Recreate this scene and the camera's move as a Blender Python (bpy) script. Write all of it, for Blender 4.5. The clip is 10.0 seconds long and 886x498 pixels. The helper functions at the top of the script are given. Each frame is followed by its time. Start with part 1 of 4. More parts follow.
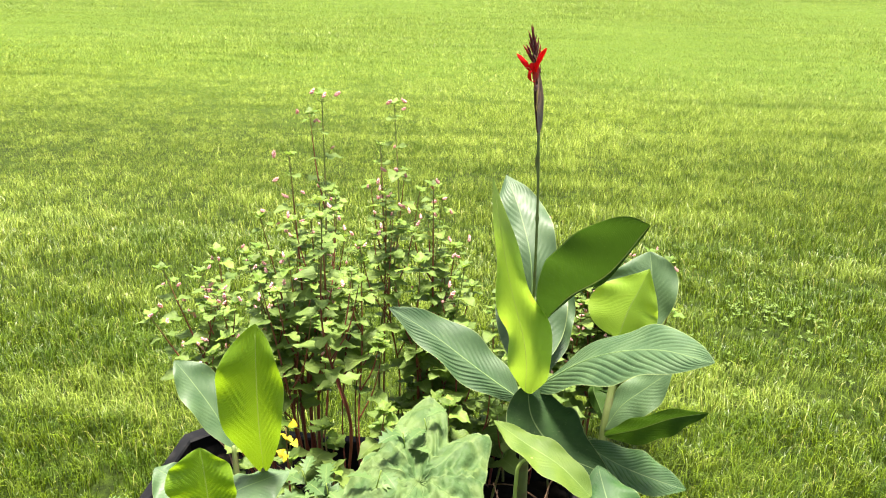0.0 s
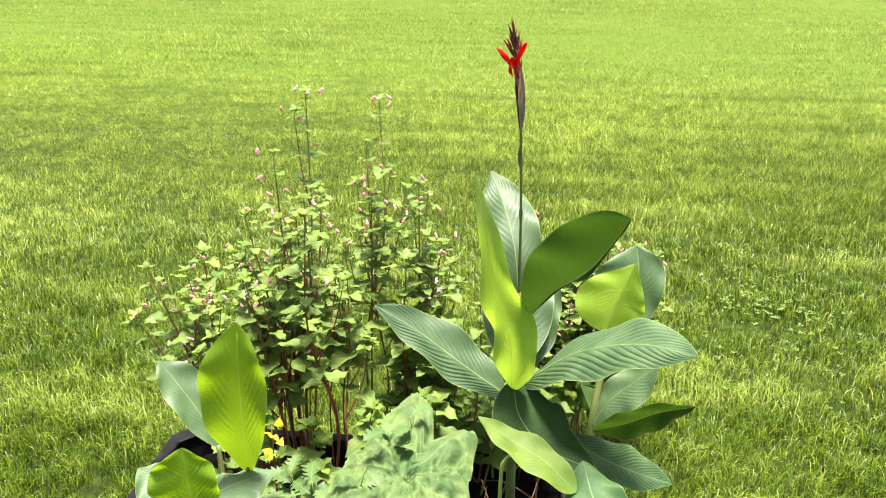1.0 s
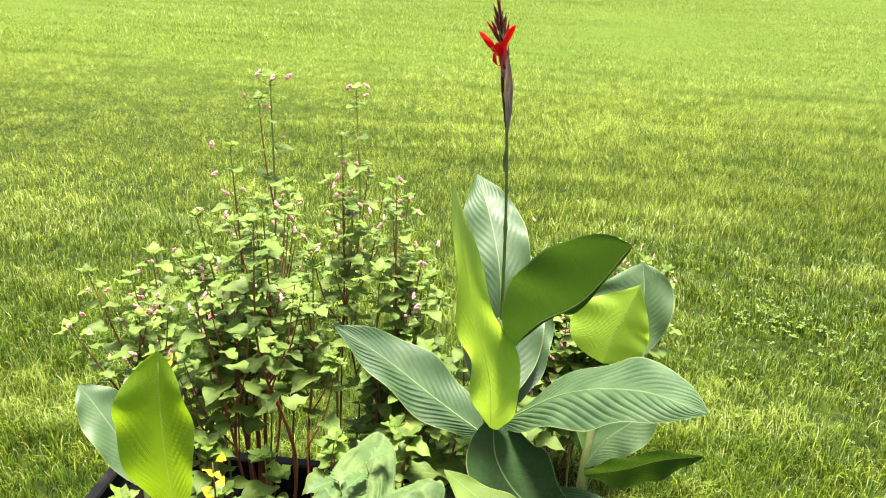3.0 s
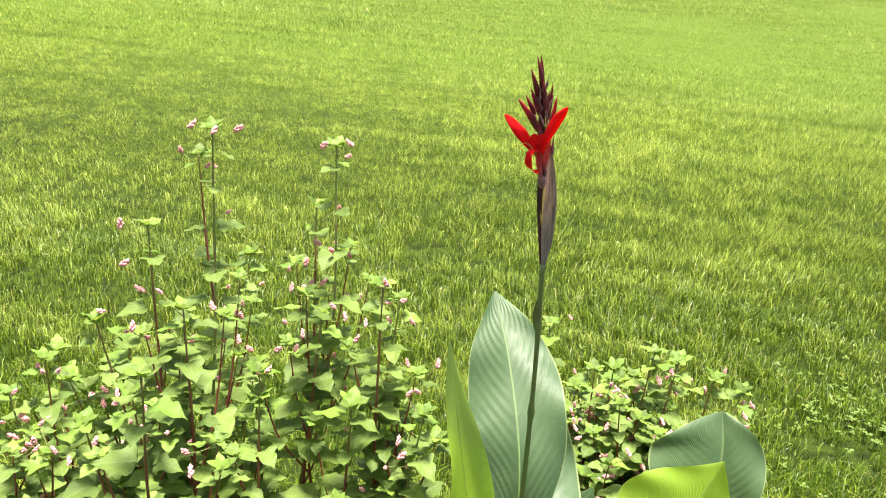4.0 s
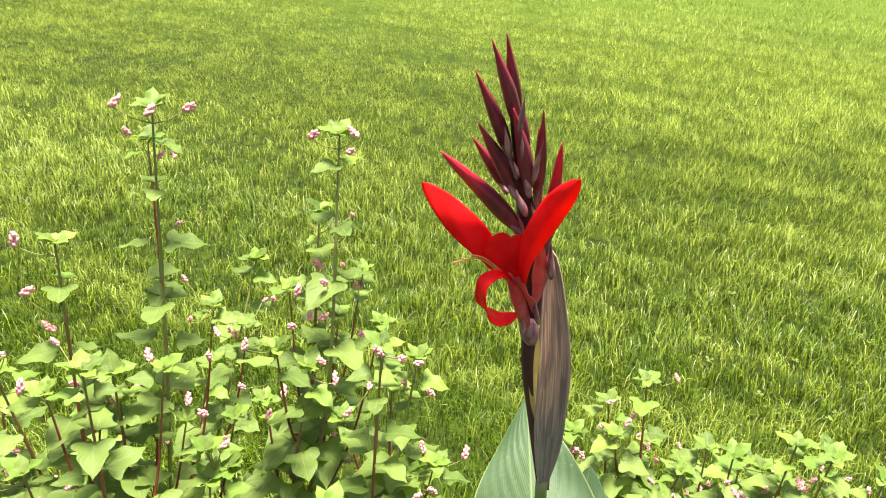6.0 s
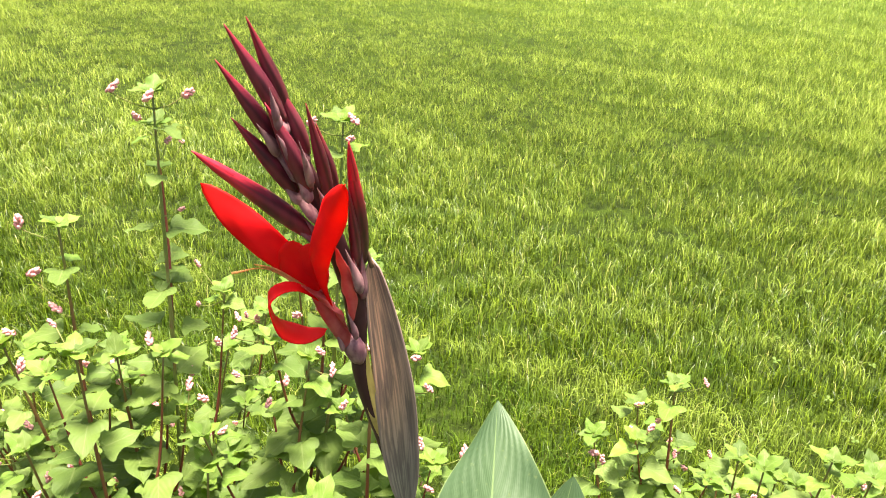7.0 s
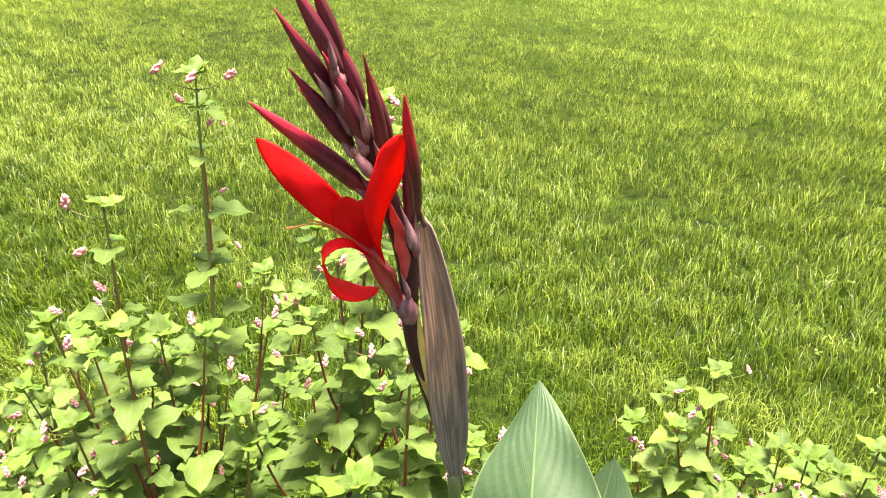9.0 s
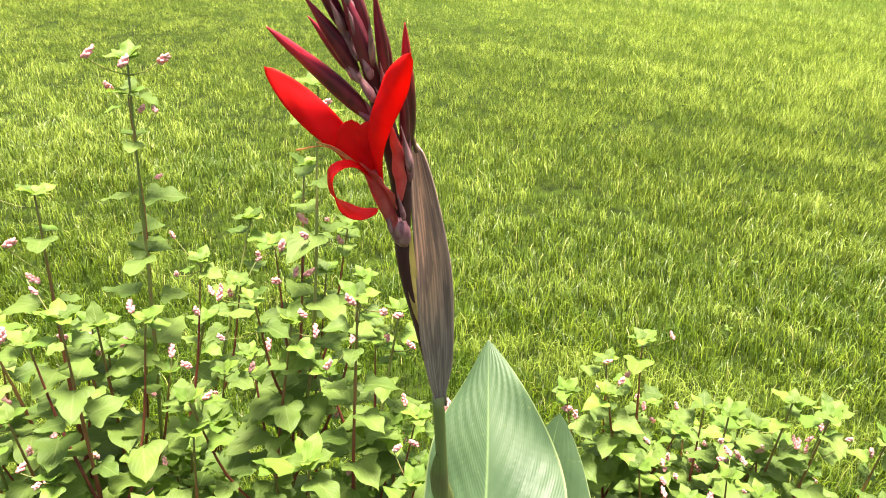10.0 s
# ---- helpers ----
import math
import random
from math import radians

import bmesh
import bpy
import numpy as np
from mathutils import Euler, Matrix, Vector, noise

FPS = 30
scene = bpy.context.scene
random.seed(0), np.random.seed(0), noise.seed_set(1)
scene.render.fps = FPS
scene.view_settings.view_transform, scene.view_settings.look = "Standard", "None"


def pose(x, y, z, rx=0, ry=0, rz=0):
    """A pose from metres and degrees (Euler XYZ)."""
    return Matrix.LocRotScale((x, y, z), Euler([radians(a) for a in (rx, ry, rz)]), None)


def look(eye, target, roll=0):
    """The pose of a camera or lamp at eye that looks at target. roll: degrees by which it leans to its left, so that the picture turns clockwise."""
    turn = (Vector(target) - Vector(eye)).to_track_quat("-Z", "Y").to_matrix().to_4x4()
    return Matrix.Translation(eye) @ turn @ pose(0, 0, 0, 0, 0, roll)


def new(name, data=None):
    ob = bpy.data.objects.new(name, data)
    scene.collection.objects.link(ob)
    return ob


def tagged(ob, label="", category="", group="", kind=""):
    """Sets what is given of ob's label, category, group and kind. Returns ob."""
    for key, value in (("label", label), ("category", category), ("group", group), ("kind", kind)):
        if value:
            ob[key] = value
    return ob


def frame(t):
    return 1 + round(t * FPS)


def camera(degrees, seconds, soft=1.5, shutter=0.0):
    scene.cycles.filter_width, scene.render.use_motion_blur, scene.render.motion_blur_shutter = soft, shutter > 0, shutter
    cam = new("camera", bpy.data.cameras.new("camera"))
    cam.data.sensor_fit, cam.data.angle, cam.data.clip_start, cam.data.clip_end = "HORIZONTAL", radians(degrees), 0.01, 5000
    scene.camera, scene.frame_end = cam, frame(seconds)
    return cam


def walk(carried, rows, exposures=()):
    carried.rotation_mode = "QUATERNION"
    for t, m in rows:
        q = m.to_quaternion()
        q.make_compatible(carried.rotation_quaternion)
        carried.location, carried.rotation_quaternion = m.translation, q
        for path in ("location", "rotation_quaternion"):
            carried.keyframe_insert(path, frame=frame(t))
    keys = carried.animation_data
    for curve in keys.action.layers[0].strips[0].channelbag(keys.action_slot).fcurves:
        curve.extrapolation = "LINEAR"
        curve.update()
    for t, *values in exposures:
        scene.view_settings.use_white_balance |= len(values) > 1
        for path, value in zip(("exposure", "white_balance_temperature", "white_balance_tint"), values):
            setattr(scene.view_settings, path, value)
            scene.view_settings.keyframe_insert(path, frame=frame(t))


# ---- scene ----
cam = camera(58.7, 10.0, soft=1.05)
PATH = [
    (0, (0.18, 0.054, 1.438), (-0.025, 1.9, 0.695), 0.8),
    (0.5, (0.187, 0.052, 1.438), (-0.008, 1.898, 0.692), 0.6),
    (1, (0.202, 0.062, 1.435), (0.007, 1.905, 0.685), 0.3),
    (1.5, (0.213, 0.061, 1.429), (0.016, 1.901, 0.67), 0.3),
    (2, (0.221, 0.082, 1.422), (0.019, 1.917, 0.652), 0.7),
    (2.2, (0.231, 0.103, 1.42), (0.026, 1.937, 0.649), 0.8),
    (3.3, (0.244, 0.414, 1.395), (0.007, 2.24, 0.615), 2.5),
    (3.5, (0.227, 0.526, 1.403), (-0.022, 2.35, 0.62), 3.1),
    (4, (0.206, 0.766, 1.401), (-0.083, 2.581, 0.612), 4.1),
    (4.5, (0.241, 0.987, 1.402), (-0.135, 2.771, 0.579), 4.0),
    (5, (0.231, 1.088, 1.375), (-0.199, 2.84, 0.512), 4.1),
    (5.5, (0.234, 1.145, 1.361), (-0.294, 2.854, 0.466), 3.4),
    (5.7, (0.231, 1.153, 1.354), (-0.334, 2.839, 0.439), 3.2),
    (6.8, (0.284, 1.223, 1.353), (-0.45, 2.803, 0.37), 1.8),
    (7, (0.301, 1.23, 1.35), (-0.494, 2.78, 0.368), 1.1),
    (7.5, (0.29, 1.237, 1.348), (-0.569, 2.748, 0.358), 0.5),
    (8, (0.296, 1.233, 1.346), (-0.593, 2.723, 0.352), 0.3),
    (8.5, (0.29, 1.224, 1.339), (-0.588, 2.718, 0.34), 0.8),
    (9, (0.297, 1.225, 1.34), (-0.567, 2.725, 0.339), -0.0),
    (9.5, (0.284, 1.206, 1.337), (-0.495, 2.749, 0.332), 1.7),
    (10, (0.29, 1.185, 1.328), (-0.385, 2.785, 0.336), 1.4),
]
EXPOSURES = [(0.0, 3.02, 6900, 12), (2.0, 3.02, 6900, 12), (3.5, 3.0, 6900, 12), (4.5, 2.80, 6900, 12), (5.5, 2.84, 7000, 12), (7.0, 3.0, 7200, 11), (10.0, 3.0, 7200, 11)]
walk(cam, [(t, look(eye, target, roll)) for t, eye, target, roll in PATH], EXPOSURES)


# ---- light ----
world = bpy.data.worlds.new("sky")
scene.world = world
world.use_nodes = True
sky = world.node_tree.nodes.new("ShaderNodeTexSky")
sky.sky_type, sky.sun_disc = "NISHITA", False
sky.sun_elevation, sky.sun_rotation, sky.air_density, sky.dust_density = radians(86), radians(-30), 1.0, 5.0
world.node_tree.nodes["Background"].inputs["Strength"].default_value = 0.034
world.node_tree.links.new(sky.outputs[0], world.node_tree.nodes["Background"].inputs["Color"])
sun = new("sun", bpy.data.lights.new("sun", "SUN"))
sun.data.energy, sun.data.angle, sun.data.color = 2.25, radians(14), (1.0, 0.97, 0.90)
sun.matrix_world = look((0.3, 1.0, 10.0), (0, 0, 0))


# ---- materials ----
class Nodes:
    """Small helper round one node material."""

    def __init__(self, name):
        self.mat = bpy.data.materials.new(name)
        self.mat.use_nodes = True
        self.tree = self.mat.node_tree
        self.bsdf = self.tree.nodes["Principled BSDF"]
        self.out = self.tree.nodes["Material Output"]

    def add(self, kind, **values):
        n = self.tree.nodes.new(kind)
        for key, value in values.items():
            n.inputs[key].default_value = value
        return n

    def link(self, a, b):
        self.tree.links.new(a, b)

    def noise(self, scale, detail=3.0, vector=None, stretch=None):
        n = self.add("ShaderNodeTexNoise", Scale=scale, Detail=detail)
        if stretch:
            vector = self.stretched(vector or self.coord(), stretch)
        self.link(vector or self.coord(), n.inputs["Vector"])
        return n.outputs["Fac"]

    def coord(self):
        return self.add("ShaderNodeTexCoord").outputs["Object"]

    def stretched(self, vector, scale):
        m = self.add("ShaderNodeMapping", Scale=scale)
        self.link(vector, m.inputs["Vector"])
        return m.outputs[0]

    def math(self, op, a, b=0.0, c=0.0):
        n = self.tree.nodes.new("ShaderNodeMath")
        n.operation = op
        for k, v in enumerate((a, b, c)):
            if isinstance(v, (int, float)):
                n.inputs[k].default_value = v
            else:
                self.link(v, n.inputs[k])
        return n.outputs[0]

    def span(self, value, a, b, to0=0.0, to1=1.0):
        n = self.add("ShaderNodeMapRange")
        n.interpolation_type = "SMOOTHSTEP"
        self.link(value, n.inputs["Value"])
        for key, v in (("From Min", a), ("From Max", b), ("To Min", to0), ("To Max", to1)):
            n.inputs[key].default_value = v
        return n.outputs[0]

    def mix(self, fac, a, b, blend="MIX"):
        n = self.tree.nodes.new("ShaderNodeMix")
        n.data_type, n.blend_type = "RGBA", blend
        for k, v in ((0, fac), (6, a), (7, b)):
            if isinstance(v, (int, float)):
                n.inputs[k].default_value = v
            elif isinstance(v, tuple):
                n.inputs[k].default_value = (*v, 1)
            else:
                self.link(v, n.inputs[k])
        return n.outputs[2]

    def bump(self, height, strength, distance=0.001):
        n = self.add("ShaderNodeBump", Strength=strength, Distance=distance)
        self.link(height, n.inputs["Height"])
        self.link(n.outputs[0], self.bsdf.inputs["Normal"])
        return n.outputs[0]

    def uv(self):
        n = self.add("ShaderNodeSeparateXYZ")
        self.link(self.add("ShaderNodeUVMap").outputs[0], n.inputs[0])
        return n.outputs[0], n.outputs[1]

    def finish(self, colour, rough=0.5, spec=0.4, through_light=0.0, through_colour=None, normal=None):
        self.link(colour, self.bsdf.inputs["Base Color"])
        if isinstance(rough, float):
            self.bsdf.inputs["Roughness"].default_value = rough
        else:
            self.link(rough, self.bsdf.inputs["Roughness"])
        self.bsdf.inputs["Specular IOR Level"].default_value = spec
        if through_light:
            t = self.tree.nodes.new("ShaderNodeBsdfTranslucent")
            self.link(through_colour or colour, t.inputs[0])
            if normal:
                self.link(normal, t.inputs["Normal"])
            m = self.add("ShaderNodeMixShader", Fac=through_light)
            self.link(self.bsdf.outputs[0], m.inputs[1])
            self.link(t.outputs[0], m.inputs[2])
            self.link(m.outputs[0], self.out.inputs["Surface"])
        return self.mat


def canna_material(name, dark, light, glow, through_light, rough, vein=0.09, relief=0.28, spec=0.55, tip=None):
    n = Nodes(name)
    u, v = n.uv()
    side = n.math("ABSOLUTE", v)
    # lateral veins sweep forward from the midrib to the margin
    drift = n.math("MULTIPLY", n.noise(11.0, 2.0), 4.0)
    phase = n.math("ADD", n.math("MULTIPLY", u, 94.2), n.math("MULTIPLY", n.math("POWER", side, 1.15), -44.0))
    broad = n.math("SINE", n.math("ADD", phase, drift))
    fine = n.math("SINE", n.math("ADD", n.math("MULTIPLY", phase, 4.0), n.math("MULTIPLY", drift, 2.0)))
    veins = n.math("ADD", n.math("MULTIPLY", broad, 0.06), n.math("MULTIPLY", fine, 0.3))
    patch = n.span(n.noise(22.0, 4.0), 0.3, 0.72)
    body = n.mix(patch, dark, light)
    body = n.mix(n.math("MULTIPLY", n.span(veins, -0.2, 1.0), vein), body, glow)
    if tip:
        # a pale sheen is painted on towards the blade's tip
        tip_sheen = n.math("MULTIPLY", n.span(n.math("ADD", u, n.math("MULTIPLY", n.noise(14.0), 0.3)), 0.82, 1.15), 0.75)
        body = n.mix(tip_sheen, body, tip)
    speck = n.span(n.noise(260.0, 2.0), 0.66, 0.74)
    body = n.mix(n.math("MULTIPLY", speck, 0.25), body, (0.20, 0.24, 0.08))
    rib = n.span(side, 0.032, 0.0)
    edge = n.span(side, 0.968, 0.988)
    body = n.mix(n.math("MULTIPLY", rib, 0.4), body, (0.26, 0.36, 0.14))
    body = n.mix(n.math("MULTIPLY", edge, 0.35), body, (0.42, 0.50, 0.19))
    lit = n.mix(n.math("MULTIPLY", n.span(veins, -0.4, 1.0), 0.35), glow, light)
    lit = n.mix(n.math("MULTIPLY", rib, 0.6), lit, (0.55, 0.62, 0.15))
    if tip:
        lit = n.mix(tip_sheen, lit, tip)
    normal = n.bump(veins, relief, 0.0014)
    roughness = n.span(n.noise(60.0, 3.0), 0.2, 0.8, rough - 0.06, rough + 0.1)
    return n.finish(body, roughness, spec, through_light, lit, normal)


leaf_mature = canna_material("canna leaf mature", (0.050, 0.100, 0.040), (0.082, 0.142, 0.060), (0.12, 0.20, 0.065), 0.18, 0.45, 0.05, 0.2, 0.45)
leaf_dull = canna_material("canna leaf dull", (0.034, 0.074, 0.030), (0.056, 0.104, 0.044), (0.08, 0.14, 0.05), 0.16, 0.5, 0.05, 0.2, 0.3)
leaf_smooth = canna_material("canna leaf smooth", (0.044, 0.086, 0.036), (0.066, 0.116, 0.050), (0.09, 0.15, 0.055), 0.14, 0.5, 0.02, 0.10, 0.35)
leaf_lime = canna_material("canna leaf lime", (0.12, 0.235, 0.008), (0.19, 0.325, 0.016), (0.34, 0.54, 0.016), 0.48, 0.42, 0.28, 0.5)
# darker copy of the leaf green, carrying the shade of the leaves above
leaf_shaded = canna_material("canna leaf shaded green", (0.014, 0.038, 0.010), (0.024, 0.058, 0.014), (0.05, 0.11, 0.014), 0.14, 0.55, 0.06, 0.2, 0.08)
leaf_mid = canna_material("elephant ear mid green", (0.026, 0.075, 0.022), (0.055, 0.125, 0.036), (0.10, 0.19, 0.05), 0.22, 0.5, 0.1, 0.3, 0.3)
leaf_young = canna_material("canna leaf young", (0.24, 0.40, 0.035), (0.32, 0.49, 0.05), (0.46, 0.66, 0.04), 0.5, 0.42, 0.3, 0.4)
leaf_sheen_tip = canna_material("canna leaf sheen tip", (0.22, 0.39, 0.04), (0.29, 0.47, 0.055), (0.47, 0.70, 0.055), 0.58, 0.42, 0.3, 0.5, 0.5, (0.24, 0.34, 0.11))
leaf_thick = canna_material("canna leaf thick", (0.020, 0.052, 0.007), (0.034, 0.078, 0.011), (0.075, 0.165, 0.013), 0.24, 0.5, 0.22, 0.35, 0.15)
leaf_pale = canna_material("elephant ear pale underside", (0.075, 0.135, 0.018), (0.13, 0.20, 0.030), (0.19, 0.27, 0.035), 0.3, 0.55, 0.12, 0.22, 0.3)


def ear_material():
    n = Nodes("elephant ear")
    u, v = n.uv()
    # radial main veins: u is the turn round the leaf, v runs from centre to margin
    ray = n.math("ABSOLUTE", n.math("SINE", n.math("MULTIPLY", u, math.pi * 9)))
    vein = n.span(ray, 0.22, 0.0)
    patch = n.span(n.noise(26.0, 5.0), 0.40, 0.62)
    body = n.mix(patch, (0.064, 0.122, 0.040), (0.112, 0.174, 0.056))
    body = n.mix(n.math("MULTIPLY", n.span(n.noise(5.0), 0.45, 0.75), 0.5), body, (0.135, 0.20, 0.062))
    body = n.mix(n.math("MULTIPLY", vein, 0.30), body, (0.20, 0.28, 0.10))
    edge = n.span(v, 0.965, 0.99)
    body = n.mix(n.math("MULTIPLY", edge, 0.2), body, (0.30, 0.36, 0.15))
    normal = n.bump(n.math("ADD", n.noise(38.0, 5.0), n.math("MULTIPLY", vein, -0.10)), 0.9, 0.007)
    return n.finish(body, 0.62, 0.2, 0.25, None, normal)


def simple_leaf(name, dark, light, glow, through_light, rough=0.5):
    n = Nodes(name)
    rnd = n.tree.nodes.new("ShaderNodeObjectInfo").outputs["Random"]
    body = n.mix(rnd, dark, light)
    body = n.mix(n.math("MULTIPLY", n.span(n.noise(70.0, 3.0), 0.4, 0.75), 0.5), body, light)
    u, v = n.uv()
    side = n.math("ABSOLUTE", v)
    vein = n.math("SINE", n.math("ADD", n.math("MULTIPLY", u, 34.0), n.math("MULTIPLY", side, -22.0)))
    body = n.mix(n.math("MULTIPLY", n.span(side, 0.07, 0.0), 0.5), body, (0.30, 0.36, 0.13))
    lit = n.mix(rnd, light, glow)
    normal = n.bump(vein, 0.12, 0.001)
    return n.finish(body, rough, 0.25, through_light, lit, normal)


ear_leaf = ear_material()
weed_leaf = simple_leaf("weed leaf", (0.080, 0.140, 0.028), (0.188, 0.272, 0.062), (0.24, 0.34, 0.05), 0.38, 0.55)
weed_leaf_young = simple_leaf("weed leaf young", (0.12, 0.215, 0.038), (0.21, 0.325, 0.055), (0.26, 0.38, 0.05), 0.38, 0.5)
herb_leaf = simple_leaf("herb leaf", (0.055, 0.115, 0.035), (0.115, 0.19, 0.060), (0.19, 0.29, 0.055), 0.28)
yellow_leaf = simple_leaf("yellowed leaf", (0.62, 0.42, 0.02), (0.80, 0.58, 0.04), (0.8, 0.55, 0.02), 0.35)


def streaked(name, a, b, c, stretch, rough=0.5, spec=0.3, scale=40.0, through_light=0.0, relief=0.4):
    n = Nodes(name)
    grain = n.noise(scale, 5.0, None, stretch)
    blot = n.noise(scale * 0.9, 3.0)
    body = n.mix(n.span(grain, 0.35, 0.68), a, b)
    body = n.mix(n.math("MULTIPLY", n.span(blot, 0.5, 0.72), 0.7), body, c)
    normal = n.bump(grain, relief, 0.0006)
    return n.finish(body, rough, spec, through_light, None, normal)


def stem_material():
    """Red-brown at the foot, turning green towards the top."""
    n = Nodes("weed stem red")
    u, v = n.uv()
    grain = n.noise(60.0, 4.0, None, (1, 1, 0.15))
    body = n.mix(n.span(grain, 0.35, 0.68), (0.15, 0.032, 0.024), (0.25, 0.070, 0.042))
    body = n.mix(n.span(n.math("ADD", u, n.math("MULTIPLY", n.noise(9.0), 0.3)), 0.85, 1.3), body, (0.18, 0.20, 0.055))
    return n.finish(body, 0.5, 0.3, 0.0, None, n.bump(grain, 0.4, 0.0006))


weed_stem = stem_material()
weed_stem_green = streaked("weed stem green", (0.16, 0.20, 0.05), (0.22, 0.22, 0.07), (0.20, 0.09, 0.05), (1, 1, 0.15))
canna_stem = streaked("canna stem", (0.11, 0.15, 0.040), (0.16, 0.20, 0.07), (0.11, 0.09, 0.045), (1, 1, 0.1), 0.45, 0.4)
petiole_green = streaked("petiole green", (0.27, 0.38, 0.08), (0.36, 0.46, 0.12), (0.3, 0.4, 0.1), (1, 1, 0.1), 0.42, 0.4, 40.0, 0.35)
midrib_mat = streaked("midrib green", (0.12, 0.20, 0.07), (0.17, 0.26, 0.095), (0.14, 0.20, 0.07), (1, 1, 0.1), 0.5, 0.3, 40.0)
rachis_dark = streaked("flower stalk maroon", (0.055, 0.018, 0.022), (0.085, 0.030, 0.034), (0.08, 0.035, 0.042), (1, 1, 0.2), 0.55, 0.2, 120.0)
spathe_inner = streaked("spathe inner", (0.66, 0.46, 0.13), (0.74, 0.56, 0.20), (0.5, 0.32, 0.12), (1, 1, 0.1), 0.5, 0.3, 150.0, 0.3)
bractlet_mat = streaked("bractlet mauve", (0.22, 0.085, 0.11), (0.40, 0.21, 0.22), (0.13, 0.04, 0.06), (1, 1, 0.35), 0.6, 0.25, 300.0, 0.0, 0.9)
pink_mat = streaked("pink flower", (0.82, 0.36, 0.39), (0.84, 0.46, 0.46), (0.84, 0.58, 0.54), (1, 1, 1), 0.6, 0.2, 300.0, 0.25)
dry_mat = streaked("dry stalk", (0.13, 0.075, 0.042), (0.26, 0.16, 0.10), (0.08, 0.045, 0.028), (1, 1, 0.2), 0.8, 0.2, 90.0)
plastic_mat = streaked("black plastic", (0.005, 0.0055, 0.006), (0.009, 0.009, 0.010), (0.02, 0.019, 0.018), (1, 1, 1), 0.55, 0.10, 30.0)
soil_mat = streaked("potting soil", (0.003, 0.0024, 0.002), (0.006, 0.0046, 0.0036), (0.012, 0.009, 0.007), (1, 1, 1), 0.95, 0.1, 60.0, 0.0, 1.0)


def bud_material(name, first, last, strength):
    n = Nodes(name)
    u, v = n.uv()
    grain = n.noise(260.0, 4.0, None, (1, 1, 0.25))
    ridge = n.math("ABSOLUTE", n.math("SINE", n.math("ADD", n.math("MULTIPLY", v, 9.42), n.math("MULTIPLY", u, 1.1))))
    body = n.mix(n.span(grain, 0.35, 0.7), (0.085, 0.010, 0.024), (0.20, 0.022, 0.045))
    body = n.mix(n.math("MULTIPLY", n.span(n.noise(70.0), 0.5, 0.75), 0.5), body, (0.23, 0.065, 0.085))
    body = n.mix(n.math("MULTIPLY", n.span(u, first, last), strength), body, (0.72, 0.018, 0.045))
    # dark sepal edges, and paler bands beside them painted as highlights
    body = n.mix(n.math("MULTIPLY", n.span(ridge, 0.45, 0.0), 0.55), body, (0.045, 0.008, 0.014))
    body = n.mix(n.math("MULTIPLY", n.math("MULTIPLY", n.span(ridge, 0.25, 0.6), n.span(ridge, 1.0, 0.7)), 0.35), body, (0.27, 0.040, 0.065))
    normal = n.bump(grain, 0.5, 0.0005)
    return n.finish(body, 0.45, 0.4, 0.06, None, normal)


def petal_material(name, a, b, c):
    n = Nodes(name)
    u, v = n.uv()
    grain = n.noise(150.0, 4.0)
    line = n.math("SINE", n.math("ADD", n.math("MULTIPLY", v, 60.0), n.math("MULTIPLY", grain, 2.0)))
    body = n.mix(n.span(grain, 0.3, 0.7), a, b)
    body = n.mix(n.math("MULTIPLY", n.span(u, 0.5, 1.0), 0.4), body, c)
    normal = n.bump(line, 0.025, 0.0003)
    return n.finish(body, 0.5, 0.16, 0.45, None, normal)


def spathe_material():
    """Papery: salmon towards the tip, mauve-grey towards the foot, with dark lengthwise streaks."""
    n = Nodes("dry spathe")
    u, v = n.uv()
    place = n.tree.nodes.new("ShaderNodeCombineXYZ")
    n.link(n.math("MULTIPLY", u, 5.0), place.inputs[0])
    n.link(n.math("MULTIPLY", v, 4.0), place.inputs[1])
    streak = n.noise(1.6, 6.0, place.outputs[0], (0.4, 1.5, 1.0))
    blot = n.noise(0.9, 4.0, place.outputs[0], (1.0, 0.7, 1.0))
    body = n.mix(n.span(u, 0.20, 0.70), (0.36, 0.30, 0.26), (0.80, 0.45, 0.31))
    body = n.mix(n.math("MULTIPLY", n.span(v, -0.1, 0.7), 0.55), body, (0.27, 0.21, 0.21))
    body = n.mix(n.span(streak, 0.40, 0.60), n.mix(0.55, body, (0.10, 0.07, 0.075)), body)
    body = n.mix(n.math("MULTIPLY", n.span(blot, 0.48, 0.60), 0.6), body, (0.15, 0.105, 0.105))
    body = n.mix(n.math("MULTIPLY", n.span(n.math("ABSOLUTE", v), 0.86, 0.98), 0.5), body, (0.52, 0.36, 0.33))
    normal = n.bump(streak, 0.25, 0.0005)
    return n.finish(body, 0.55, 0.3, 0.12, None, normal)


spathe_mat = spathe_material()
bud_mat = bud_material("flower bud", 0.45, 1.0, 0.38)
bud_open_mat = bud_material("opening bud", 0.5, 1.0, 0.95)
petal_mat = petal_material("red petal", (0.86, 0.010, 0.018), (0.94, 0.016, 0.020), (0.96, 0.03, 0.02))
petal_back = petal_material("petal tube", (0.60, 0.10, 0.11), (0.72, 0.20, 0.20), (0.72, 0.05, 0.045))
bud_tip_mat = bud_material("red bud tip", -0.6, 0.25, 0.97)
stamen_mat = petal_material("stamen", (0.72, 0.30, 0.12), (0.78, 0.40, 0.16), (0.8, 0.5, 0.2))


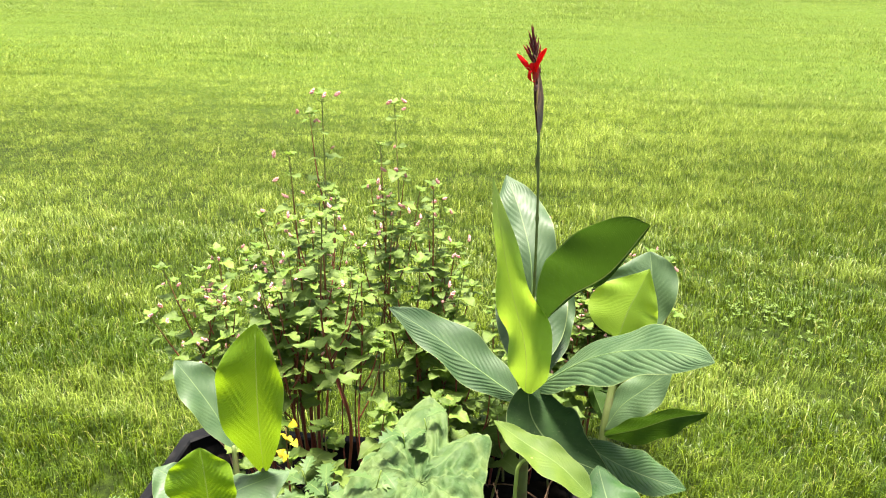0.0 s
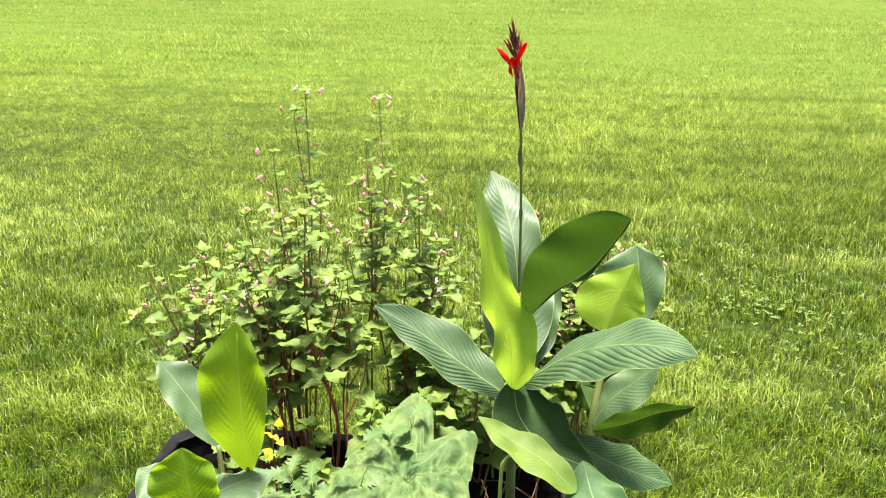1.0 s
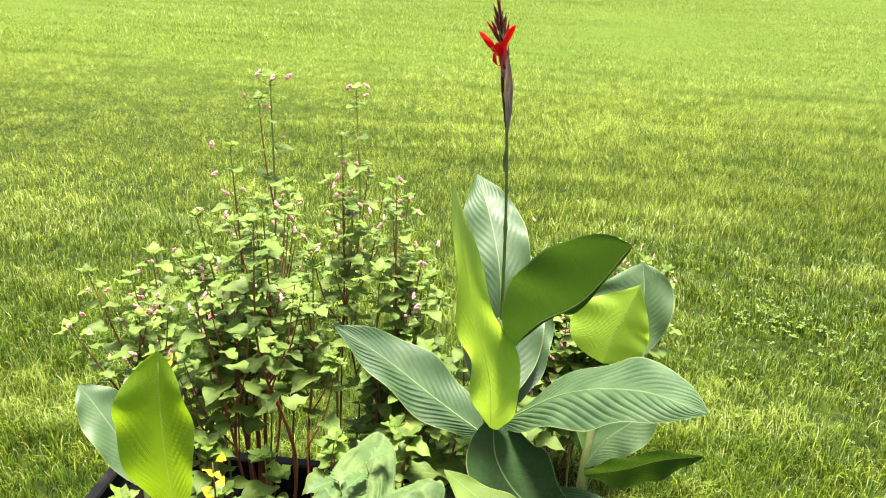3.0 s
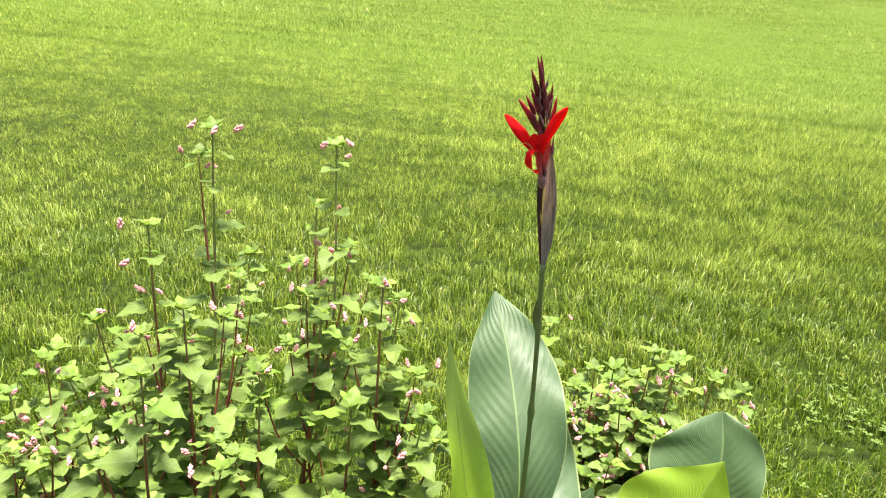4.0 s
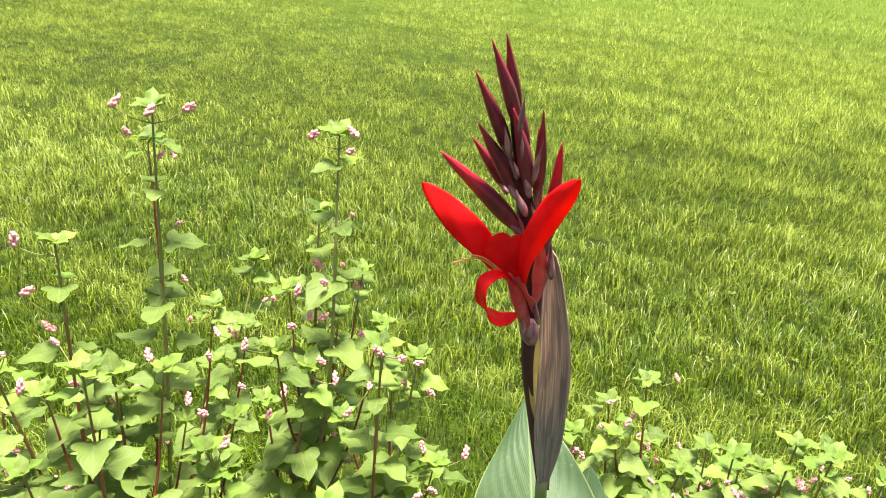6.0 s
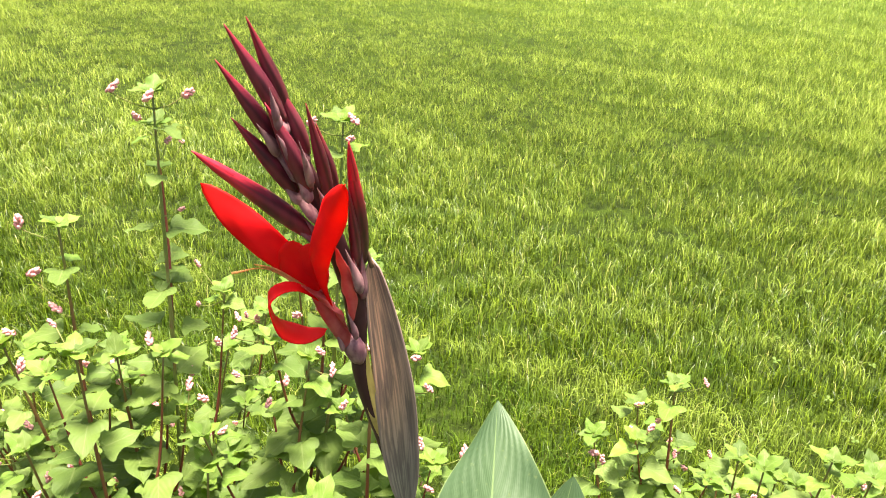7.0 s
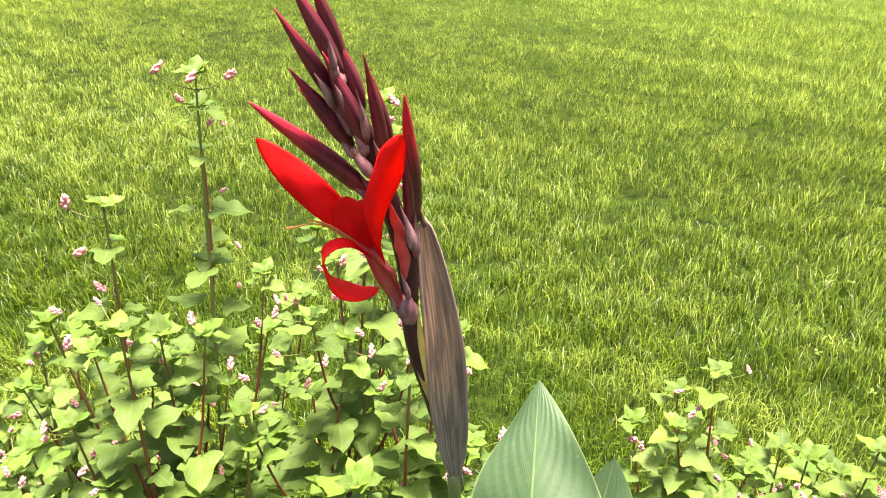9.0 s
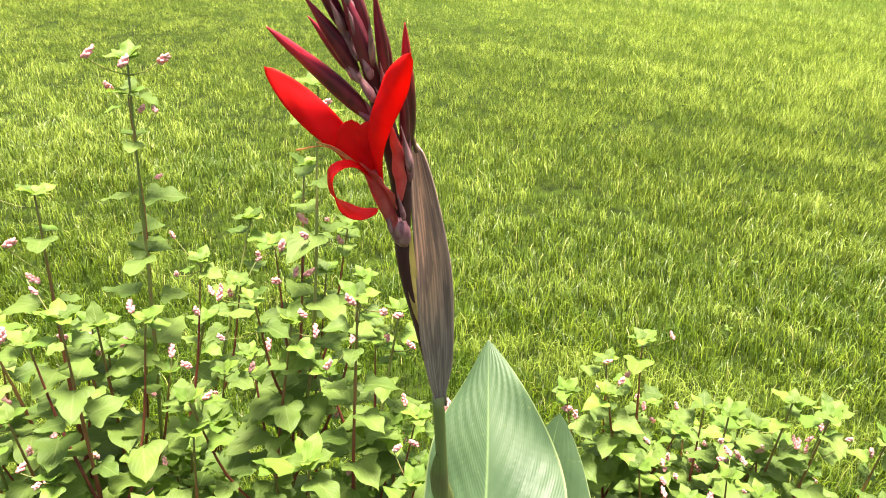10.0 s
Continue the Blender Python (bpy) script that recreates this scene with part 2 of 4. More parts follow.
def grass_material():
    n = Nodes("grass blade")
    g = n.tree.nodes.new("ShaderNodeNewGeometry")
    rnd = g.outputs["Random Per Island"]
    pos = g.outputs["Position"]
    flat = n.stretched(pos, (0.55, 3.4, 0.0))
    bands = n.add("ShaderNodeTexNoise", Scale=1.0, Detail=3.0)
    n.link(flat, bands.inputs["Vector"])
    patch = n.add("ShaderNodeTexNoise", Scale=2.6, Detail=3.0)
    n.link(pos, patch.inputs["Vector"])
    tone = n.math("POWER", rnd, 1.3)
    # grazing-view brightness painted in: blades lighter and yellower away from the bed
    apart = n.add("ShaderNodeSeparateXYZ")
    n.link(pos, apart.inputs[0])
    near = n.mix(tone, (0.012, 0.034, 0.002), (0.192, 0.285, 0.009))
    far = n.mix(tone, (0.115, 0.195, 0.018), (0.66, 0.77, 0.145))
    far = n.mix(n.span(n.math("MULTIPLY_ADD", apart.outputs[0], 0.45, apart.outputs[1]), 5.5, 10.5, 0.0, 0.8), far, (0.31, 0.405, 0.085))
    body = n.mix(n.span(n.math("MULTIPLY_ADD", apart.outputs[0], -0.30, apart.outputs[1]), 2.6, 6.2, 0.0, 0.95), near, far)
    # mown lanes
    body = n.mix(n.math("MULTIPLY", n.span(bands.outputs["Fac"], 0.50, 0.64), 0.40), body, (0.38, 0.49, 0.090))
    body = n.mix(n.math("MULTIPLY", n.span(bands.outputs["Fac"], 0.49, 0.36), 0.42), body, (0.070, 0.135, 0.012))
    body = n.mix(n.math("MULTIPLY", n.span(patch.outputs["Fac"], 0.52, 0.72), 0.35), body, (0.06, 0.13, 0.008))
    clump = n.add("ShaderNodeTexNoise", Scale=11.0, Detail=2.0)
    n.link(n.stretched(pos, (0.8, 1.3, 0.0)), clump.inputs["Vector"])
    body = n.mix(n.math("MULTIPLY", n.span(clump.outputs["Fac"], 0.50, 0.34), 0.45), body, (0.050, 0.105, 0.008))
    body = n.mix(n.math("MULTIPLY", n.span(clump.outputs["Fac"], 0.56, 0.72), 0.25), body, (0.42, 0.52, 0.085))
    dry = n.math("GREATER_THAN", rnd, 0.97)
    body = n.mix(n.math("MULTIPLY", dry, 0.6), body, (0.42, 0.37, 0.14))
    return n.finish(body, 0.38, 0.42, 0.13)


def turf_material():
    n = Nodes("turf")
    pos = n.tree.nodes.new("ShaderNodeNewGeometry").outputs["Position"]
    far = n.add("ShaderNodeTexNoise", Scale=18.0, Detail=6.0, Roughness=0.7)
    n.link(pos, far.inputs["Vector"])
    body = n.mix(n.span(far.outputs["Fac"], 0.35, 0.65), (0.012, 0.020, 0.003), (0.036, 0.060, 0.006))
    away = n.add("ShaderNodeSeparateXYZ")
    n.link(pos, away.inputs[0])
    # far turf painted lighter to match the brightness put into the far blades
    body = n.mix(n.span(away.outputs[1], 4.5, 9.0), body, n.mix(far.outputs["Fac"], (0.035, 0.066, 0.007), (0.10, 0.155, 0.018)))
    n.bump(far.outputs["Fac"], 0.8, 0.03)
    return n.finish(body, 0.9, 0.1)


def clover_material():
    return simple_leaf("clover leaf", (0.075, 0.13, 0.018), (0.16, 0.235, 0.045), (0.18, 0.26, 0.03), 0.2, 0.6)


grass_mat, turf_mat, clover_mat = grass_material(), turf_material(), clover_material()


LAWN = 0.08  # height of the lawn over the bed's datum


# ---- mesh helpers ----
def empty(name, place):
    ob = new(name)
    ob.location = place
    ob.empty_display_size = 0.05
    return ob


def mesh_data(name, verts, faces, material, uvs=None, smooth=True):
    me = bpy.data.meshes.new(name)
    me.from_pydata([tuple(v) for v in verts], [], faces)
    if uvs is not None:
        layer = me.uv_layers.new(name="UVMap")
        order = np.empty(len(me.loops), dtype=np.int32)
        me.loops.foreach_get("vertex_index", order)
        layer.data.foreach_set("uv", np.asarray(uvs, dtype=np.float32)[order].ravel())
    if smooth:
        me.polygons.foreach_set("use_smooth", [True] * len(me.polygons))
    me.materials.append(material)
    me.update()
    return me


def part(name, me, parent, label="", at=None):
    """Links mesh data made in world coordinates as one part under parent."""
    ob = new(name, me)
    ob.parent = parent
    if at is None:
        root = parent
        shift = Vector((0, 0, 0))
        while root:
            shift += root.location
            root = root.parent
        ob.location = -shift
    else:
        ob.matrix_local = at
    if label:
        tagged(ob, label)
    return ob


def spline(points, count):
    """Catmull-Rom curve through the points."""
    p = np.array(points, float)
    p = np.vstack([2 * p[0] - p[1], p, 2 * p[-1] - p[-2]])
    out = []
    for s in np.linspace(0, len(p) - 3 - 1e-6, count):
        k, f = int(s), s - int(s)
        a, b, c, d = p[k : k + 4]
        out.append(0.5 * (2 * b + (c - a) * f + (2 * a - 5 * b + 4 * c - d) * f * f + (3 * b - a - 3 * c + d) * f**3))
    return np.array(out)


def frame_along(path):
    """Tangents and two cross directions along a path."""
    tan = np.gradient(path, axis=0)
    tan /= np.linalg.norm(tan, axis=1)[:, None]
    ref = np.array([0.31, 0.17, 0.93]) if abs(tan[0][2]) < 0.8 else np.array([0.95, 0.3, 0.1])
    a = np.cross(tan, ref)
    a /= np.linalg.norm(a, axis=1)[:, None]
    return tan, a, np.cross(tan, a)


def tube(name, points, radii, material, sides=8, count=16, squash=1.0, bumps=()):
    """A closed tapered tube; bumps: (place along, height) of swollen nodes."""
    path = spline(points, count)
    _, a, b = frame_along(path)
    s = np.linspace(0, 1, count)
    r = np.interp(s, np.linspace(0, 1, len(radii)), radii)
    for where, high in bumps:
        r = r * (1 + high * np.exp(-(((s - where) / 0.02) ** 2)))
    verts, uvs, faces = [], [], []
    for i in range(count):
        for k in range(sides):
            w = 2 * math.pi * k / sides
            verts.append(path[i] + r[i] * (math.cos(w) * a[i] + squash * math.sin(w) * b[i]))
            uvs.append((s[i], k / sides))
    for i in range(count - 1):
        for k in range(sides):
            j = (k + 1) % sides
            faces.append((i * sides + k, i * sides + j, (i + 1) * sides + j, (i + 1) * sides + k))
    faces.append(tuple(range(sides))[::-1])
    faces.append(tuple((count - 1) * sides + k for k in range(sides)))
    return mesh_data(name, verts, faces, material, uvs)


def unit(v):
    v = np.array(v, float)
    return v / np.linalg.norm(v)


def ridge(w):
    """One pleat after another: a broad back and a sharp groove."""
    return 0.45 - 1.7 * math.exp(-(math.sin(w / 2) ** 2) / 0.11)


def blade(name, points, a, b, material, peak=0.45, tail=1.0, wave=0.003, nu=30, nv=6, thick=0.0007, curl=0.12, seed=0, pleat=0.0, floor=0.0, foot=0.0, heel=0.75):
    """A leaf or petal: a midrib through the points, two halves reaching out by the vectors a and b at its widest."""
    rng = random.Random(seed)
    path = spline(points, nu)
    tan, _, _ = frame_along(path)
    a, b = np.array(a, float), np.array(b, float)
    mid = tan[nu // 2]
    a, b = a - mid * (a @ mid), b - mid * (b @ mid)
    wa, wb = np.linalg.norm(a), np.linalg.norm(b)
    phase = rng.uniform(0, 6)
    verts, uvs, faces = [], [], []
    for i in range(nu):
        s = i / (nu - 1)
        q = s ** (math.log(0.5) / math.log(peak))
        width = max(math.sin(math.pi * q), 0.0) ** (heel if q < 0.5 else 0.8 * tail)
        width = max(width, 0.02 if s < 0.5 else 0.004)
        width = max(width, floor * min(1.0, (1 - s) * 6) if s > 0.4 else 0.0, foot * (1 - 2 * s))
        t = tan[i]
        halves = []
        for d, w in ((a, wa), (b, wb)):
            e = d - t * (d @ t)
            halves.append(e / np.linalg.norm(e) * w)
        up = unit(np.cross(halves[1] - halves[0], t))
        for k in range(-nv, nv + 1):
            v = k / nv
            half = halves[0] if k < 0 else halves[1]
            lift = curl * abs(v) ** 2 * (wa + wb) / 2 * width
            ripple = wave * width * abs(v) ** 1.5 * math.sin(s * 17 + phase + (1.3 if k < 0 else 0) + 2.0 * abs(v))
            fold = pleat * min(1.0, 3 * abs(v)) * width**0.5 * (1 - abs(v) ** 5) * ridge(104.0 * s - 33.0 * abs(v) ** 1.1 + 2.0 * math.sin(5 * s + phase)) if pleat else 0.0
            verts.append(path[i] + half * abs(v) * width + up * (ripple - lift + fold))
            uvs.append((s, v))
    row = 2 * nv + 1
    for i in range(nu - 1):
        for k in range(row - 1):
            faces.append((i * row + k, i * row + k + 1, (i + 1) * row + k + 1, (i + 1) * row + k))
    me = mesh_data(name, verts, faces, material, uvs)
    if thick:
        bm = bmesh.new()
        bm.from_mesh(me)
        bmesh.ops.solidify(bm, geom=bm.faces[:], thickness=thick)
        bm.to_mesh(me)
        bm.free()
        me.polygons.foreach_set("use_smooth", [True] * len(me.polygons))
    return me


LEAF_COUNT = [0]


def canna_leaf(thing, points, a, b, material, peak=0.45, tail=1.0, wave=0.005, pleat=0.0006, floor=0.0, heel=0.75):
    LEAF_COUNT[0] += 1
    leaf = part("leaf", blade("leaf", points, a, b, material, peak, tail, wave, 320 if pleat > 0.001 else 150, 32 if pleat > 0.001 else 20, 0.0, 0.10, LEAF_COUNT[0], pleat, floor, 0.0, heel), thing)
    length = np.linalg.norm(np.array(points[-1]) - np.array(points[0]))
    # the raised midrib under the leaf
    path = spline(points, 14)[:13]
    tan, _, _ = frame_along(path)
    up = np.cross(np.array(b) - np.array(a), tan[6])
    up = unit(up) * (1 if up[2] > 0 else -1)
    bright = material in (leaf_young, leaf_lime, leaf_sheen_tip)
    slim = 0.15 if bright else 0.4 if material in (leaf_thick, leaf_shaded, leaf_pale) else 1.0
    rib = tube("midrib", path - up * 0.0006, [0.006 * length * slim, 0.004 * length * slim, 0.0015 * length * slim, 0.0004], petiole_green if bright else midrib_mat, 6, 16)
    part("midrib", rib, leaf)
    return leaf


# ---- ground ----
def lawn_ground():
    xs = np.concatenate([[-200, -60], np.linspace(-14, 14, 29), [60, 200]])
    ys = np.concatenate([[-200, -40], np.linspace(-3, 26, 30), [60, 200]])
    verts = [(x, y, LAWN + 0.012 * math.sin(x * 0.7 + 0.4) * math.cos(y * 0.55) - 0.012) for y in ys for x in xs]
    w = len(xs)
    faces = [(j * w + i, j * w + i + 1, (j + 1) * w + i + 1, (j + 1) * w + i) for j in range(len(ys) - 1) for i in range(w - 1)]
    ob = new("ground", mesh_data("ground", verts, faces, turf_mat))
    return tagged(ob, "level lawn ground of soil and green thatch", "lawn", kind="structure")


ground = lawn_ground()


def patchy(x, y, seed):
    """Smooth random field of about one metre grain, 0 to 1."""
    grid = np.random.default_rng(seed).uniform(0, 1, (64, 64))
    i, j = np.floor(x).astype(int), np.floor(y).astype(int)
    f, g = x - i, y - j
    f, g = f * f * (3 - 2 * f), g * g * (3 - 2 * g)
    pick = lambda a, b: grid[a % 64, b % 64]
    return (pick(i, j) * (1 - f) + pick(i + 1, j) * f) * (1 - g) + (pick(i, j + 1) * (1 - f) + pick(i + 1, j + 1) * f) * g


def lawn_blades(name, rng, x0, x1, y0, y1, count, height, width, spread, ragged, corners):
    """Bent grass blades over a stretch of lawn that widens away from the bed; corners: 5 for a bent blade, 3 for a plain one far off."""
    y = y0 + (y1 - y0) * rng.uniform(0, 1, count)
    half0, half1 = np.interp(y, [y0, y1], [x0[0], x0[1]]), np.interp(y, [y0, y1], [x1[0], x1[1]])
    x = half0 + (half1 - half0) * rng.uniform(0, 1, count)
    # blades gather in tufts
    tuft = 0.55 * patchy(x * 18, y * 18, 1) + 0.45 * patchy(x * 41, y * 41, 5)
    thin = patchy(x * 1.3, y * 3.1, 2)
    bare = np.clip(patchy(x * 3.1 + 7, y * 4.3 + 3, 8) * 2.6 - 1.5, 0, 1)
    # neighbouring stretches fade into one another
    fade = np.clip((y - y0) / 0.9, 0, 1) * np.clip((y1 - y) / 0.9, 0, 1)
    keep = (rng.uniform(0, 1, count) < fade) & ~((x > -0.66) & (x < 0.36) & (y > 0.93) & (y < 1.72)) & (rng.uniform(0, 1, count) < 0.08 + 1.3 * tuft - 0.35 * bare)
    x, y, tuft, thin, bare = x[keep], y[keep], tuft[keep], thin[keep], bare[keep]
    n = len(x)
    # mowing passes lean the grass to and fro and leave long low waves in its height
    lane = patchy(x * 0.22 + 0.3 * np.sin(y), y * 1.25 + 0.1 * x, 3) * 2 - 1
    h = height * np.maximum(0.22, 0.62 + ragged * (1.5 * (tuft - 0.5) + 0.5 * thin - 0.5 * bare) + 0.16 * lane + ragged * rng.uniform(-0.3, 0.6, n))
    turn = rng.uniform(0, 2 * np.pi, n)
    lean = rng.uniform(0.1, spread, n) * h
    dx, dy = np.cos(turn) * lean + 0.12 * h * lane, np.sin(turn) * lean - 0.30 * h * lane
    face = turn + np.pi / 2 + rng.uniform(-0.9, 0.9, n)
    wx, wy = np.cos(face), np.sin(face)
    w = width * rng.uniform(0.55, 1.4, n) / 2
    z = np.full(n, LAWN - 0.02)
    v = np.empty((n, corners, 3), np.float32)
    v[:, 0] = np.stack([x - wx * w, y - wy * w, z], 1)
    v[:, 1] = np.stack([x + wx * w, y + wy * w, z], 1)
    if corners == 5:
        v[:, 2] = np.stack([x + dx * 0.4 + wx * w * 0.85, y + dy * 0.4 + wy * w * 0.85, LAWN + h * 0.66], 1)
        v[:, 3] = np.stack([x + dx * 0.4 - wx * w * 0.85, y + dy * 0.4 - wy * w * 0.85, LAWN + h * 0.66], 1)
        tri = np.array([0, 1, 2, 0, 2, 3, 3, 2, 4], np.int32)
    else:
        tri = np.array([0, 1, 2], np.int32)
    v[:, corners - 1] = np.stack([x + dx, y + dy, LAWN + h * (1.0 - 0.25 * rng.uniform(0, 1, n))], 1)
    loops = (np.arange(n, dtype=np.int32)[:, None] * corners + tri[None]).ravel()
    me = bpy.data.meshes.new(name)
    me.vertices.add(n * corners)
    me.vertices.foreach_set("co", v.ravel())
    me.loops.add(len(loops))
    me.loops.foreach_set("vertex_index", loops)
    me.polygons.add(len(loops) // 3)
    me.polygons.foreach_set("loop_start", np.arange(0, len(loops), 3, dtype=np.int32))
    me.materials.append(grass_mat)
    me.update(calc_edges=True)
    ob = new(name, me)
    return tagged(ob, "mown green lawn grass with fine tangled blades", "grass", kind="stuff")


grass_rng = np.random.default_rng(4)
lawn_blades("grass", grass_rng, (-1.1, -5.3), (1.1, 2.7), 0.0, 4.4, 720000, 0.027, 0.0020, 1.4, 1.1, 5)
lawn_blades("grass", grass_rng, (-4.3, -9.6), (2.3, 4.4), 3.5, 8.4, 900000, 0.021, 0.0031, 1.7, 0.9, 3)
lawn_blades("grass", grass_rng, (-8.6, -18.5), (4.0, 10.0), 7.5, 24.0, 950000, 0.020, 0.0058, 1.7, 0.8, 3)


def clover_patch():
    """Low trefoil leaves that fill a thin spot of the lawn."""
    rng = random.Random(9)
    verts, faces, uvs = [], [], []
    for _ in range(260):
        r, w = rng.gauss(0, 0.3) if rng.random() < 0.4 else rng.gauss(0, 0.6), rng.uniform(0, 6.28)
        c = np.array([1.13 + 0.9 * r * math.cos(w) + rng.gauss(0, 0.1), 2.92 + 1.4 * r * math.sin(w), LAWN + rng.uniform(0.012, 0.028)])
        turn, size = rng.uniform(0, 6.28), rng.uniform(0.006, 0.013)
        for lobe in range(3):
            e = turn + lobe * 2.1
            d, s = np.array([math.cos(e), math.sin(e), rng.uniform(-0.1, 0.3)]), np.array([-math.sin(e), math.cos(e), rng.uniform(-0.2, 0.2)])
            k = len(verts)
            verts += [c, c + size * (0.6 * d + 0.45 * s), c + size * (1.0 * d + 0.25 * s), c + size * (1.0 * d - 0.25 * s), c + size * (0.6 * d - 0.45 * s)]
            uvs += [(0, 0), (0.6, 1), (1, 0.5), (1, -0.5), (0.6, -1)]
            faces.append((k, k + 1, k + 2, k + 3, k + 4))
    ob = new("clover", mesh_data("clover", verts, faces, clover_mat, uvs))
    return tagged(ob, "pale clover leaves in a thin patch of lawn", "clover", kind="stuff")


clover_patch()


# ---- planter ----
def planter_box():
    thing = empty("planter_box", (-0.15, 1.36, LAWN - 0.02))
    tagged(thing, "low black plastic planter box full of soil, on the lawn", "planter")

    def loop(grow, z):
        x0, x1, y0, y1, c = -0.640 - grow, 0.335 + grow, 0.955 - grow, 1.690 + grow, 0.05
        return [(x0 + c, y0, z), (x1 - c, y0, z), (x1, y0 + c, z), (x1, y1 - c, z), (x1 - c, y1, z), (x0 + c, y1, z), (x0, y1 - c, z), (x0, y0 + c, z)]

    def skin(name, levels, label=""):
        verts, faces = [], []
        for grow, z in levels:
            verts += loop(grow, z)
        for i in range(len(levels) - 1):
            for k in range(8):
                j = (k + 1) % 8
                faces.append((i * 8 + k, i * 8 + j, i * 8 + 8 + j, i * 8 + 8 + k))
        part(name, mesh_data(name, verts, faces, plastic_mat, None, False), thing, label)

    skin("wall", [(-0.045, LAWN - 0.02), (-0.03, 0.12), (-0.012, 0.215), (-0.016, 0.215), (-0.034, 0.12), (-0.05, LAWN - 0.014)])
    skin("rim", [(-0.014, 0.212), (0.012, 0.212), (0.014, 0.216), (0.014, 0.246), (0.010, 0.250), (-0.012, 0.250), (-0.016, 0.246), (-0.016, 0.212), (-0.014, 0.212)], "rolled black plastic rim")


planter_box()


def soil_bed():
    rng = random.Random(3)
    verts, faces, nx, ny = [], [], 60, 50
    for j in range(ny):
        for i in range(nx):
            x, y = -0.65 + 0.03 + (0.97 - 0.03) * i / (nx - 1), 0.975 + 0.695 * j / (ny - 1)
            verts.append((x, y, 0.185 + 0.018 * noise.noise((x * 9, y * 9, 0)) + 0.008 * noise.noise((x * 40, y * 40, 1)) + rng.uniform(0, 0.003)))
    for j in range(ny - 1):
        for i in range(nx - 1):
            faces.append((j * nx + i, j * nx + i + 1, (j + 1) * nx + i + 1, (j + 1) * nx + i))
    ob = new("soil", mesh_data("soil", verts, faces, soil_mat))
    tagged(ob, "dark crumbly potting soil filling the planter box", "soil", kind="stuff")


soil_bed()

# ---- cannas ----
canna = tagged(empty("canna", (0.205, 1.43, 0.19)), "tall canna with broad green leaves and a red flower spike", "canna")
canna_small = tagged(empty("canna", (0.37, 1.52, LAWN - 0.01)), "shorter canna with folded young leaf and no flower, beside the planter", "canna")
canna_left = tagged(empty("canna", (-0.28, 1.15, 0.19)), "young canna with bright yellow-green upright leaves, in the planter", "canna")
elephant_ear_folded = tagged(empty("elephant_ear", (0.19, 1.10, 0.19)), "elephant ear plant with one folded pale yellow-green leaf", "elephant ear")
elephant_ear_low = tagged(empty("elephant_ear", (0.34, 1.0, 0.19)), "low elephant ear plant with a dull green leaf", "elephant ear")
part("stem", tube("stem", [(0.205, 1.43, 0.18), (0.203, 1.425, 0.45), (0.205, 1.42, 0.62), (0.202, 1.42, 0.80)], [0.011, 0.010, 0.0085, 0.0055], canna_stem, 12, 24), canna)
part("flower_stem", tube("flower_stem", [(0.203, 1.42, 0.74), (0.202, 1.42, 0.87), (0.199, 1.417, 1.0), (0.1935, 1.4125, 1.118)], [0.0034, 0.0027, 0.0023, 0.0025], canna_stem, 12, 60, 1.0, ((0.56, 0.55), (0.80, 0.15))), canna)
part("stem", tube("stem", [(0.37, 1.52, LAWN - 0.02), (0.372, 1.52, 0.25), (0.375, 1.53, 0.45), (0.40, 1.60, 0.60), (0.43, 1.66, 0.60)], [0.014, 0.012, 0.010, 0.006, 0.004], canna_stem, 10, 24), canna_small)
part("stem", tube("stem", [(-0.28, 1.15, 0.18), (-0.275, 1.15, 0.35), (-0.262, 1.16, 0.50), (-0.257, 1.162, 0.56)], [0.012, 0.010, 0.007, 0.004], canna_stem, 10, 16), canna_left)
part("stem", tube("stem", [(-0.29, 1.14, 0.18), (-0.30, 1.15, 0.35), (-0.32, 1.19, 0.50), (-0.328, 1.206, 0.565)], [0.010, 0.008, 0.006, 0.004], canna_stem, 10, 16), canna_left)
part("stem", tube("stem", [(-0.28, 1.13, 0.18), (-0.285, 1.08, 0.35), (-0.30, 1.07, 0.48), (-0.30, 1.06, 0.54)], [0.010, 0.008, 0.006, 0.004], canna_stem, 10, 16), canna_left)
part("petiole", tube("petiole", [(0.19, 1.10, 0.18), (0.188, 1.103, 0.42), (0.187, 1.105, 0.61), (0.193, 1.107, 0.652), (0.212, 1.112, 0.660)], [0.0055, 0.0040, 0.0031, 0.0029, 0.002], petiole_green, 10, 26), elephant_ear_folded)
part("petiole", tube("petiole", [(0.34, 1.0, 0.18), (0.345, 0.99, 0.4), (0.346, 0.986, 0.584)], [0.008, 0.006, 0.004], petiole_green, 8, 14), elephant_ear_low)
canna_leaf(canna, [(0.215, 1.415, 0.604), (0.312, 1.326, 0.730), (0.403, 1.237, 0.803), (0.479, 1.149, 0.834)], (0.024, 0.065, 0.019), (0.010, -0.087, -0.002), leaf_mature, wave=0.007, pleat=0.0025)
canna_leaf(canna, [(0.187, 1.395, 0.589), (0.107, 1.399, 0.645), (0.012, 1.415, 0.708), (-0.078, 1.425, 0.757)], (0.024, 0.058, 0.012), (-0.010, -0.050, -0.020), leaf_dull, wave=0.007, pleat=0.0025)
canna_leaf(canna, [(0.198, 1.388, 0.594), (0.192, 1.363, 0.720), (0.155, 1.373, 0.859), (0.118, 1.388, 1.045)], (-0.036, 0.019, -0.016), (0.050, -0.030, 0.002), leaf_sheen_tip, peak=0.36, tail=1.2, floor=0.18, heel=1.6, wave=0.012, pleat=0.0007)
